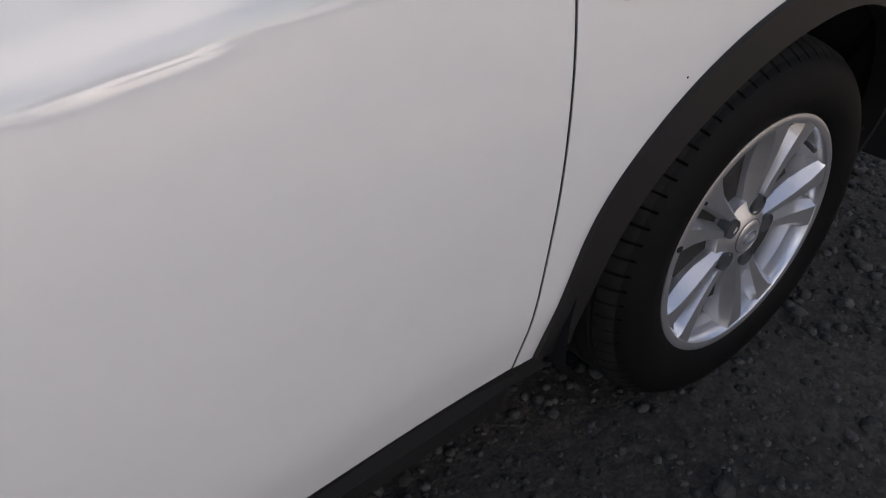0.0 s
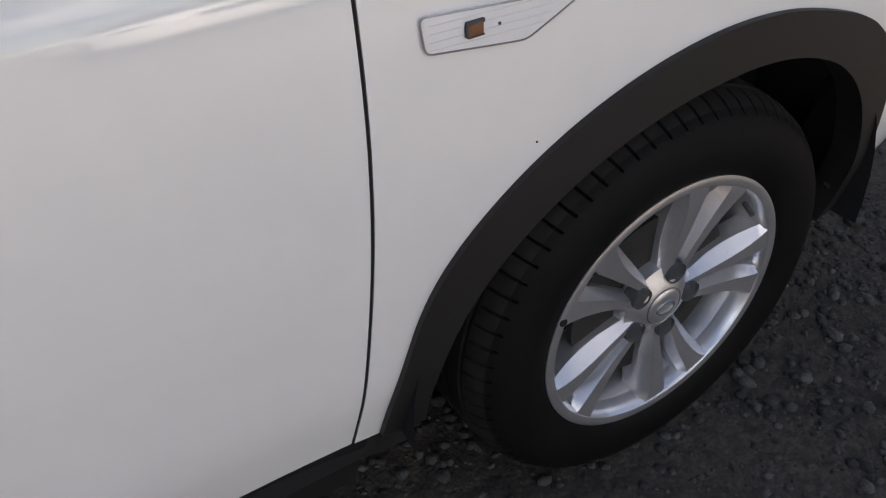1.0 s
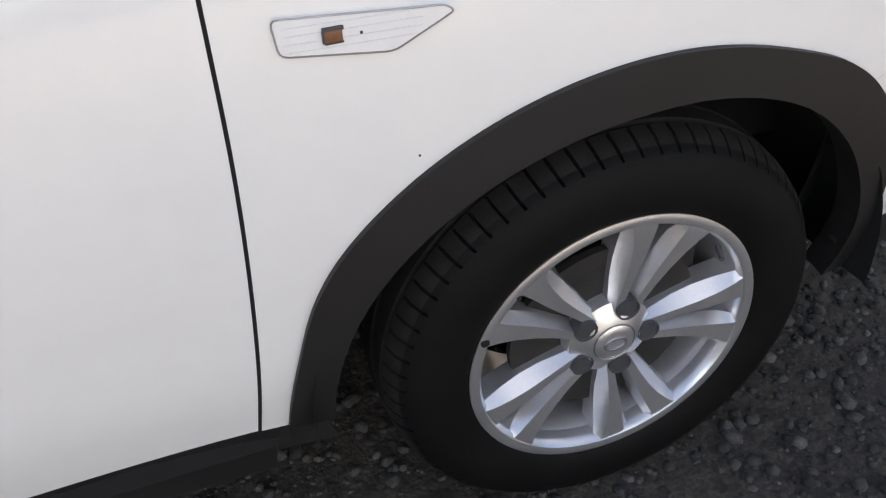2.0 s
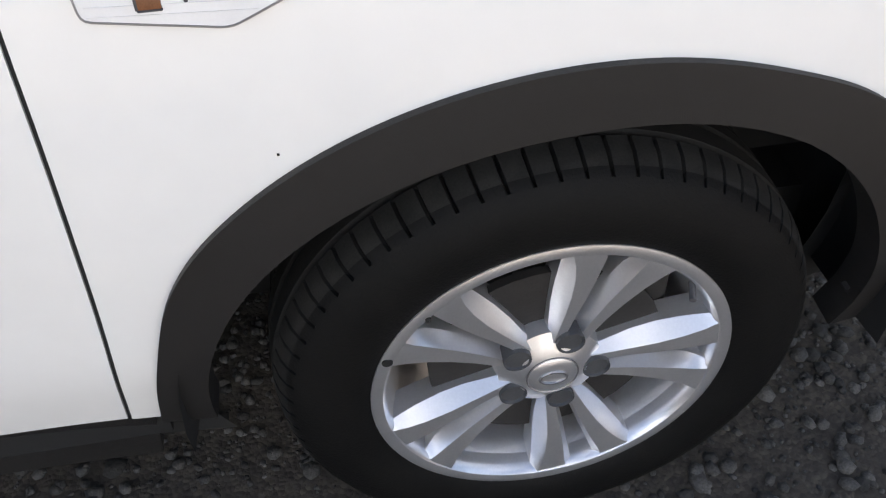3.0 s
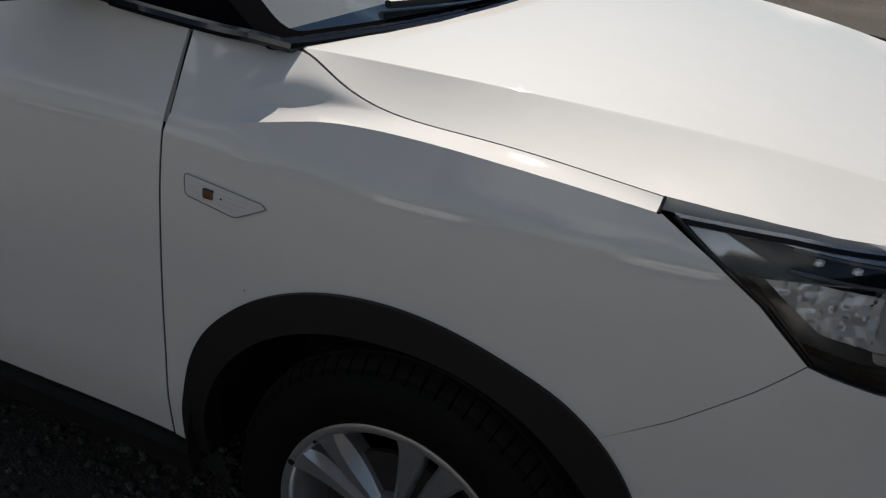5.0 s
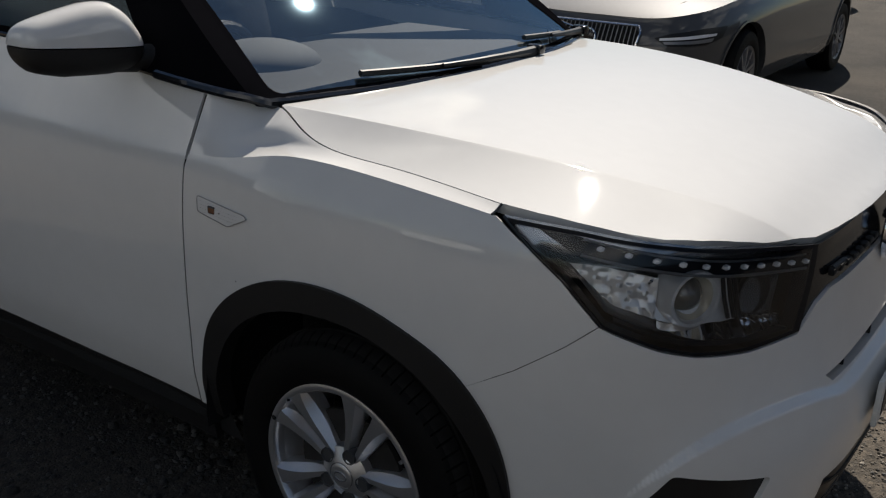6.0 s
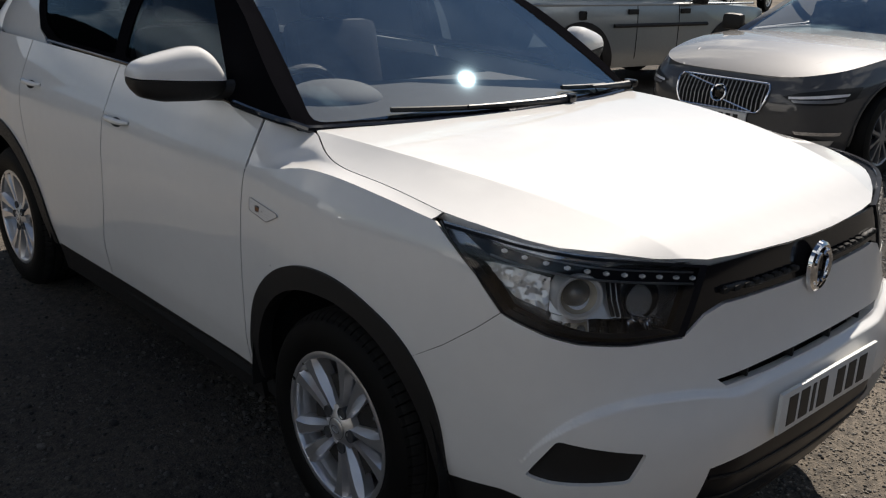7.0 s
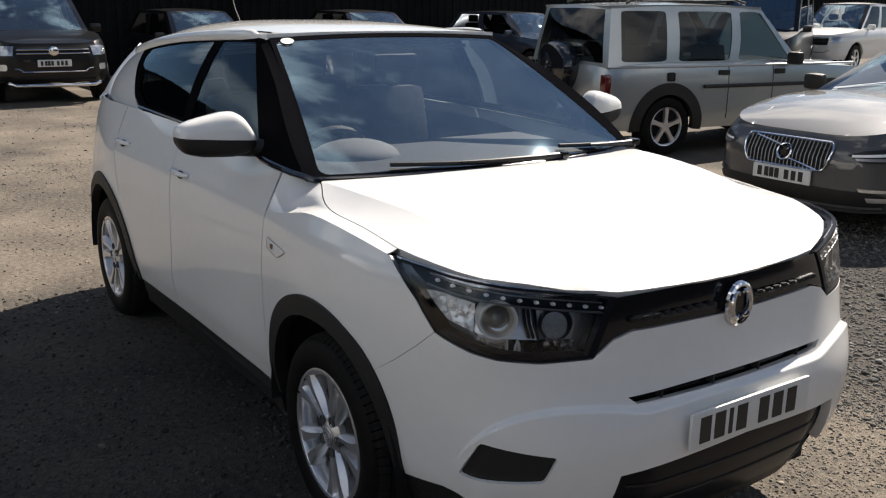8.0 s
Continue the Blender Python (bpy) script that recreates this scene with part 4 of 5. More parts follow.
for m in (False, True):
    fr = panel("window_frame", frame_poly, cabin_side, PILLAR, car, "gloss black window frame and pillars", mirror=m, step=.05, holes=[win_f, win_r], depth=.02)
    for nm, w, pane_mat in (("front_side_window", win_f, SIDEGLASS), ("rear_side_window", win_r, DARKGLASS)):
        p = panel(nm, w, lambda x, v: cabin_side(x, v) + np.array([0, .004, 0]), pane_mat, car, "tinted side glass", mirror=m, step=.07, depth=0)
        p.visible_shadow = False
    panel("rear_pillar", pillar_poly, cabin_side, WHITE, car, mirror=m, step=.05, depth=.02)
    s = -1 if m else 1
    part("waist_trim", tube([(cabin_side(np.array(x), np.array(.0)) + np.array([0, -.004, .002])) * np.array([1, s, 1]) for x in np.linspace(-.36, -2.24, 30)], .006, 6), GLOSSBLACK, car)
edge = [(-1.108, 0), (-1.104, .3), (-1.09, .5), (-1.082, .575)]
edge += [(x, float(g_yr(x)) + .006) for x in np.linspace(-1.15, -2.98, 22)] + [(-3.06, .4), (-3.10, 0)]
panel("roof", edge + [(x, -y) for x, y in edge[-2:0:-1]], roof_skin, WHITE, car, "white roof", step=.05, depth=.03, heart=(-2, 0, 1))
for s in (1, -1):
    part("roof_joint", tube([(x, s * (float(g_yr(x)) - .045), float(roof_skin(np.array(x), np.array(float(g_yr(x)) - .045))[2]) + .0005) for x in np.linspace(-1.12, -2.95, 24)], .006, 6), GLOSSBLACK, car)
    part("cantrail", tube([(x, s * (float(g_yr(x)) - .012), float(g_zr(x)) + .006 - .012 * (k in (0, 25))) for k, x in enumerate(np.linspace(-1.135, -2.97, 26))], [.012, .024] + [.029] * 22 + [.026, .018], 14), WHITE, car)
part("aerial", tube([(-2.78, .0, 1.575), (-2.86, 0, 1.66), (-2.95, 0, 1.80)], [.006, .004, .0025], 6), PLASTIC, car)
tg = patch((-3.27, -.72, 1.14), (-3.27, .72, 1.14), (-3.06, .52, 1.45), (-3.06, -.52, 1.45), (-.05, 0, .02))
panel("tailgate", [(0, 0), (1, 0), (1, 1), (0, 1)], tg, WHITE, car, step=.1, depth=.03, holes=[[(.1, .15), (.9, .15), (.88, .88), (.12, .88)]])
panel("rear_window", [(.1, .15), (.9, .15), (.88, .88), (.12, .88)], tg, DARKGLASS, car, step=.1, depth=0)
low_c, top_c = cabin_side(np.array(-3.03), np.array(-.12)), cabin_side(np.array(-2.94), np.array(1.0))
for m in (False, True):
    corner = patch(tuple(low_c), (-3.265, -.715, 1.14), (-3.06, -.525, 1.455), tuple(top_c), (-.02, -.03, 0))
    panel("rear_corner", [(-.04, -.04), (1.02, -.04), (1.02, 1.03), (-.04, 1.03)], corner, WHITE, car, mirror=m, step=.06, depth=.01)
for s in (1, -1):
    part("tail_lamp", box(.10, .12, .30, (-3.22, s * .66, 1.0), .03), REDLENS, car, "red tail lamp")

def pillar(s, t):
    s, t = np.asarray(s, float), np.asarray(t, float)
    a = screen(-.975 + 0 * s, s)
    c = cabin_side(-.335 - .805 * s, np.interp(s, [0, .516, 1], [0, .55, .995]))
    t = t[..., None]
    return a * (1 - t) + c * t + np.array([.3, -.5, .3]) * .0 * 4 * t * (1 - t)


for m in (False, True):
    panel("screen_pillar", [(-.01, 0), (1, 0), (1, 1.02), (-.01, 1.02)], pillar, PILLAR, car, "black screen pillar", mirror=m, step=.05, depth=.01)

# cowl, wipers
cowl = [(-.90, -.045), (-.6, -.055), (0, -.055), (.6, -.055), (.90, -.045), (.985, .012), (0, .012), (-.985, .012)]
panel("scuttle_panel", cowl, screen, GLOSSBLACK, car, "black plastic panel below the windscreen", step=.04, depth=.02)
run = [cabin_side(np.array(x), np.array(.0)) + np.array([0, -.006, .004]) for x in (-.62, -.54, -.46, -.40)] + [np.array([-.352, -.778, 1.130])]
base = [screen(np.array(u), np.array(-.012)) + np.array([.006, 0, .004]) for u in np.linspace(-.985, .985, 40)]
part("scuttle_trim", tube(run + base + [p * np.array([1, -1, 1]) for p in run[::-1]], .0115, 8), TRIMGLOSS, car, "glossy dark strip below the windscreen")
for pivot, tip in (((.36, .0), (-.62, .035)), ((1.0, .0), (.42, .055))):
    us = np.linspace(0, 1, 12)
    line = [screen(np.array(pivot[0] + (tip[0] - pivot[0]) * k), np.array(pivot[1] + (tip[1] - pivot[1]) * k)) + np.array([.012, 0, .018]) for k in us]
    w = part("wiper", tube(line[:8], [.016, .014, .012, .011, .010, .008, .007, .006], 8), SATIN, car, "black wiper arm and blade")
    blade = [screen(np.array(tip[0] + (pivot[0] - tip[0]) * .62 * k), np.array(tip[1] + .012 - .03 * k)) + np.array([.006, 0, .010]) for k in us]
    part("wiper_blade", tube(blade, .0085, 6), SATIN, w)
    part("wiper_cap", box(.05, .035, .03, line[0] + np.array([.0, 0, .004]), .008), GLOSSBLACK, w)


# door mirrors
def mirror(m):
    s = -1 if m else 1

    def half(up):
        bm, rows = bmesh.new(), []
        for w in np.sin(np.linspace(-math.pi / 2, math.pi / 2, 30)):
            end = max(0.0, 1 - abs(w) ** (9 if w < 0 else 5)) ** .5
            top = np.interp(w, [-1, -.75, -.3, .2, .45, .7, .9, 1], [.044, .054, .075, .095, .099, .086, .058, .026])
            low = np.interp(w, [-1, -.8, -.4, .4, 1], [.040, .058, .067, .064, .050])
            deep = .072 * (1 - .18 * abs(w)) * (1 if up else .965)
            row = []
            for t in np.linspace(0, math.pi, 15):
                c, q = math.cos(t), math.sin(t)
                x = deep * np.sign(c) * abs(c) ** (2 / 2.8) * (.35 + .65 * end)
                z = (top if up else -low) * q ** (2 / 2.6) * (end if up else .25 + .75 * end)
                row.append(bm.verts.new((-.722 + x + .03 * w, -s * (.948 - .137 * w), 1.226 + (.002 if up else -.002) + z - .008 * w)))
            rows.append(row)
        for a, c in zip(rows, rows[1:]):
            for i in range(14):
                bm.faces.new((a[i], a[i + 1], c[i + 1], c[i]))
            bm.faces.new((a[0], c[0], c[-1], a[-1]))
        bm.faces.new(rows[0])
        bm.faces.new(rows[-1])
        bmesh.ops.remove_doubles(bm, verts=bm.verts, dist=1e-4)
        bmesh.ops.recalc_face_normals(bm, faces=bm.faces)
        return bm
    mir = part("door_mirror", half(False), PLASTIC, car, "door mirror with white cap and black base")
    part("mirror_cap", half(True), WHITE, mir, "white mirror cap")
    arm = tube([(-.71, -.87 * s, 1.190), (-.695, -.82 * s, 1.182), (-.67, -.765 * s, 1.186)], [.034, .030, .036], 12)
    part("mirror_arm", arm, PLASTIC, mir)
    gl = box(.004, .17, .085, (-.788, -.945 * s, 1.216), .0015)
    part("mirror_glass", gl, CHROME, mir, "mirror glass")


for m in (False, True):
    mirror(m)

# cabin
part("dashboard", merge(box(.62, 1.40, .16, (-.72, 0, 1.035), .05), box(.30, 1.36, .35, (-.80, 0, .86), .05)), DASH, car, "grey dashboard")
bm = bmesh.new()
bmesh.ops.create_uvsphere(bm, u_segments=24, v_segments=14, radius=1)
bmesh.ops.scale(bm, vec=(.16, .19, .075), verts=bm.verts)
bmesh.ops.translate(bm, vec=(-.74, -.36, 1.105), verts=bm.verts)
part("instrument_hood", bm, LIGHTTRIM, car, "pale instrument hood")
bm = tube([(-.98 + .075 * math.sin(t), -.36 + .185 * math.cos(t), 1.03 + .17 * math.sin(t)) for t in np.linspace(0, math.tau, 40)], .016, 8)
wheel_s = part("steering_wheel", bm, PLASTIC, car, "black steering wheel")
part("wheel_boss", merge(box(.05, .16, .10, (-.97, -.36, 1.03), .02), box(.03, .34, .03, (-.97, -.36, 1.03), .01)), PLASTIC, wheel_s)
for y in (-.36, .36):
    seat = part("front_seat", box(.48, .50, .16, (-1.38, y, .66), .06), CLOTH, car, "dark cloth front seat")
    part("backrest", box(.14, .48, .62, (-1.70, y, .98), .06, pose(0, 0, 0, 0, -14, 0)), CLOTH, seat)
    part("headrest", box(.10, .26, .18, (-1.80, y, 1.38), .04, pose(0, 0, 0, 0, -8, 0)), CLOTH, seat)
bench = part("rear_seat", box(.5, 1.25, .18, (-2.3, 0, .66), .06), CLOTH, car, "dark rear bench seat")
part("backrest", box(.16, 1.25, .6, (-2.62, 0, .98), .06, pose(0, 0, 0, 0, -16, 0)), CLOTH, bench)
for y in (-.38, .38):
    part("headrest", box(.08, .26, .16, (-2.72, y, 1.34), .03), CLOTH, bench)
part("rear_view_mirror", box(.04, .22, .07, (-1.02, 0, 1.46), .02), PLASTIC, car)
bm = box(1.55, 1.04, .02, (-2.0, 0, 1.515))
for v in bm.verts:
    v.co.z += .075 * (v.co.x + 1.2)
part("headlining", bm, LIGHTTRIM, car)
part("cabin_floor", box(2.6, 1.3, .04, (-1.8, 0, .42)), GAP, car)


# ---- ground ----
# this dark tone is gravel colour with the car's shade mixed in
GRAVEL = material("dark_gravel_and_shade", (.074, .063, .051), .95, vary=1, second=(.0145, .013, .0115), scale=.9, detail_scale=30, bump=.5, bump_scale=40)
gn, gl = GRAVEL.node_tree.nodes, GRAVEL.node_tree.links
g_co, g_vor, g_mul, g_ramp, g_bump = (gn.new(k) for k in ("ShaderNodeTexCoord", "ShaderNodeTexVoronoi", "ShaderNodeMix", "ShaderNodeValToRGB", "ShaderNodeBump"))
g_vor.inputs["Scale"].default_value = 125
g_ramp.color_ramp.elements[0].color, g_ramp.color_ramp.elements[1].color = (.72, .72, .72, 1), (1.25, 1.24, 1.22, 1)
g_ramp.color_ramp.elements[0].position, g_ramp.color_ramp.elements[1].position = .25, .95
g_mul.data_type, g_mul.blend_type = "RGBA", "MULTIPLY"
g_mul.inputs["Factor"].default_value = 1
g_bump.inputs["Strength"].default_value, g_bump.inputs["Distance"].default_value, g_bump.invert = .55, .004, True
g_base = gn["Principled BSDF"].inputs["Base Color"].links[0].from_socket
g_norm = gn["Principled BSDF"].inputs["Normal"].links[0].from_socket
gl.new(g_co.outputs["Object"], g_vor.inputs["Vector"])
gl.new(g_vor.outputs["Color"], g_ramp.inputs["Fac"])
# sandier towards the wall, on the far side of the yard and in front of the bumper, with an uneven border; the dark tone
# left by the car also paints its shadow
g_sep, g_edge, g_sand_lit = (gn.new(k) for k in ("ShaderNodeSeparateXYZ", "ShaderNodeTexNoise", "ShaderNodeMix"))
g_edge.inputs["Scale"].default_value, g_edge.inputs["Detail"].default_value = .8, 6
g_sand_lit.data_type, g_sand_lit.blend_type = "RGBA", "MULTIPLY"
g_sand_lit.inputs["B"].default_value = (2.9, 2.82, 2.7, 1)
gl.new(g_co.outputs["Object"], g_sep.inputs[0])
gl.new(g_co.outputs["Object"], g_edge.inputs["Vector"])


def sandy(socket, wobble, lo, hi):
    """How sandy and sun-bright the yard is along one coordinate: 0 at lo, 1 at hi."""
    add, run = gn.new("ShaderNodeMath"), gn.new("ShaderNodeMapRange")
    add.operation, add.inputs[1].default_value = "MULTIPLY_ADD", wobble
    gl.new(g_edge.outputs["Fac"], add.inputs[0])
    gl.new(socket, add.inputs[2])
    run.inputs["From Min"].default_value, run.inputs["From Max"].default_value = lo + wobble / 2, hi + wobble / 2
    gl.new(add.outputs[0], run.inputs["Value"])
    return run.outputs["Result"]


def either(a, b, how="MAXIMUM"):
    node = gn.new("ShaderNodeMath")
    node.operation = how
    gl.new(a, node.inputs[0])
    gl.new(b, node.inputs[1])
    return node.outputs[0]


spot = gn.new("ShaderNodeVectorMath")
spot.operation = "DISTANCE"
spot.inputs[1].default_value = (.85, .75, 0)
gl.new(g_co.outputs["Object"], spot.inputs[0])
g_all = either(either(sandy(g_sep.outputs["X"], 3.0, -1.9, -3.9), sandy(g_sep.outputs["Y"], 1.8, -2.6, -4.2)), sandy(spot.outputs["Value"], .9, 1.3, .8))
gl.new(g_all, g_sand_lit.inputs["Factor"])
gl.new(g_base, g_sand_lit.inputs["A"])
gl.new(g_sand_lit.outputs["Result"], g_mul.inputs["A"])
gl.new(g_ramp.outputs["Color"], g_mul.inputs["B"])
gl.new(g_mul.outputs["Result"], gn["Principled BSDF"].inputs["Base Color"])
gl.new(g_vor.outputs["Distance"], g_bump.inputs["Height"])
gl.new(g_norm, g_bump.inputs["Normal"])
gl.new(g_bump.outputs["Normal"], gn["Principled BSDF"].inputs["Normal"])
# grey stone in two tones: the first darkened for shade, the second paler for sun
SHADESTONE = material("shaded_grey_stone", (.043, .041, .038), .9, vary=.6, scale=25, bump=.3, bump_scale=200)
GREYSTONE = material("sunlit_grey_stone", (.10, .097, .092), .9, vary=.6, scale=25, bump=.3, bump_scale=200)
SANDSTONE = material("sandy_stone", (.15, .135, .115), .9, vary=.5, scale=25, bump=.3, bump_scale=200)
for mat in (SHADESTONE, GREYSTONE, SANDSTONE):
    sn, sl = mat.node_tree.nodes, mat.node_tree.links
    s_geo, s_map, s_mul = sn.new("ShaderNodeNewGeometry"), sn.new("ShaderNodeMapRange"), sn.new("ShaderNodeMix")
    s_map.inputs["To Min"].default_value, s_map.inputs["To Max"].default_value = .45, 1.7
    s_mul.data_type, s_mul.blend_type = "RGBA", "MULTIPLY"
    s_mul.inputs["Factor"].default_value = 1
    base = sn["Principled BSDF"].inputs["Base Color"]
    sl.new(base.links[0].from_socket, s_mul.inputs["A"])
    sl.new(s_geo.outputs["Random Per Island"], s_map.inputs["Value"])
    sl.new(s_map.outputs["Result"], s_mul.inputs["B"])
    sl.new(s_mul.outputs["Result"], base)
bm = bmesh.new()
bmesh.ops.create_grid(bm, x_segments=2, y_segments=2, size=400)
ground = tagged(part("ground", bm, GRAVEL, None), "dark compacted gravel yard with some of the car's shade in its colour", "ground", kind="structure")


def stones(name, label, mat, areas):
    """Loose broken stones over some areas: x0, x1, y0, y1, how many, size."""
    rng = np.random.default_rng(len(name) * 7 + 3)
    b = bmesh.new()
    bmesh.ops.create_icosphere(b, subdivisions=1, radius=1)
    b.verts.index_update()
    ball, tris = np.array([tuple(v.co) for v in b.verts]), np.array([[v.index for v in f.verts] for f in b.faces])
    b.free()
    verts, faces, n = [], [], 0
    for x0, x1, y0, y1, count, size in areas:
        r = size * (.35 + 1.15 * rng.random(count) ** 3)
        t = rng.random(count) * math.tau
        v = ball[None] * (.70 + .55 * rng.random((count, len(ball), 1)))
        v = v * (r[:, None] * np.stack([rng.uniform(.8, 1.4, count), np.ones(count), rng.uniform(.5, .85, count)], -1))[:, None, :]
        c, q = np.cos(t)[:, None], np.sin(t)[:, None]
        v = np.stack([v[..., 0] * c - v[..., 1] * q, v[..., 0] * q + v[..., 1] * c, v[..., 2]], -1)
        v = v + np.stack([rng.uniform(x0, x1, count), rng.uniform(y0, y1, count), r * .15], -1)[:, None, :]
        verts.append(v.reshape(-1, 3))
        faces.append((tris[None] + (n + np.arange(count) * len(ball))[:, None, None]).reshape(-1, 3))
        n += count * len(ball)
    v, f = np.concatenate(verts), np.concatenate(faces)
    me = bpy.data.meshes.new(name)
    me.vertices.add(len(v))
    me.vertices.foreach_set("co", v.ravel())
    me.loops.add(f.size)
    me.loops.foreach_set("vertex_index", f.ravel().astype(np.int32))
    me.polygons.add(len(f))
    me.polygons.foreach_set("loop_start", np.arange(0, f.size, 3, dtype=np.int32))
    me.update(calc_edges=True)
    return tagged(part(name, me, mat, None), label, "gravel", kind="stuff")


# ---- other vehicles ----
class Shape:
    """Body surfaces of a vehicle: x ahead, origin under its middle."""
    def __init__(self, length, width, top, sharp=4.2, low=.2, tuck=.07):
        self.length, self.width, self.low, self.tuck = length, width, low, tuck
        t = np.linspace(0, math.pi, 200)
        c, s = np.cos(t), np.sin(t)
        x = length / 2 * np.sign(c) * np.abs(c) ** (2 / sharp)
        y = width / 2 * np.abs(s) ** (2 / sharp)
        a = np.concatenate([[0], np.cumsum(np.hypot(np.diff(x), np.diff(y)))])
        self.a, self.x, self.y, self.round = a, x, y, a[-1]
        self.top = Spline(*zip(*top))

    def at_x(self, x):
        return float(np.interp(-x, -self.x, self.a))

    def skin(self, a, z, out=0.0):
        a, z = np.asarray(a, float), np.asarray(z, float)
        hand, a = np.where(a < 0, -1.0, 1.0), np.abs(a)
        e = .012
        x, y = np.interp(a, self.a, self.x), np.interp(a, self.a, self.y)
        dx = np.interp(a + e, self.a, self.x) - np.interp(a - e, self.a, self.x)
        dy = np.interp(a + e, self.a, self.y) - np.interp(a - e, self.a, self.y)
        n = np.stack([dy, -dx], -1) / np.maximum(np.hypot(dx, dy), 1e-9)[..., None]
        f = np.clip((z - self.low) / (np.interp(x, self.top.t, self.top(self.top.t)) - self.low), 0, 1.05)
        d = self.tuck * (.9 * np.clip(1 - f / .30, 0, 1) ** 1.6 + 1.0 * np.clip((f - .62) / .38, 0, 1.2) ** 2.4) - out
        return np.stack([x - n[..., 0] * d, -hand * (y - n[..., 1] * d), z + 0 * a], -1)

    def lid(self, x, y):
        x, y = np.asarray(x, float), np.asarray(y, float)
        w = np.interp(-x, -self.x, self.y) - self.tuck * .8
        return np.stack([x, y, self.top(x) + .045 * ease(self.length / 2 - np.abs(x), .02, .6) * (1 - np.minimum(1, np.abs(y) / np.maximum(w, .05)) ** 2.5)], -1)


def road_wheel(parent, x, y, r, spokes=5, wide=.2, mat=None, fat=.35):
    w = part("wheel", lathe([(r * .60, .03), (r * .62, .0), (r * .66, -.012), (r * .80, -.018), (r * .94, -.008), (r, .03), (r, wide - .03), (r * .94, wide), (r * .5, wide)], 40), RUBBER, parent, "black tyre on a silver wheel")
    part("rim", lathe([(r * .58, .02), (r * .60, -.004), (r * .64, -.012), (r * .655, -.004)], 40), mat or ALLOY, w)
    part("hub", lathe([(0, -.004), (r * .14, -.002), (r * .18, .02)], 24), mat or ALLOY, w)
    part("wheel_back", lathe([(0, .07), (r * .6, .05)], 24), GAP, w)
    for k in range(spokes):
        t = k / spokes * math.tau + .3
        b = bmesh.new()
        rows = []
        for q, h, d in ((r * .12, fat * .30, .0), (r * .36, fat * .22, -.004), (r * .62, fat * .34, -.006)):
            c, s = Vector((math.cos(t), 0, math.sin(t))) * q, Vector((-math.sin(t), 0, math.cos(t))) * (h * r)
            rows.append([b.verts.new(c - s + Vector((0, .03, 0))), b.verts.new(c - s * .8 + Vector((0, d, 0))), b.verts.new(c + s * .8 + Vector((0, d, 0))), b.verts.new(c + s + Vector((0, .03, 0)))])
        for p, q in zip(rows, rows[1:]):
            for i in range(3):
                b.faces.new((p[i], p[i + 1], q[i + 1], q[i]))
        part("spoke", b, mat or ALLOY, w)
    w.matrix_basis = pose(x, y, r, 0, 0, 0 if y < 0 else 180)
    return w


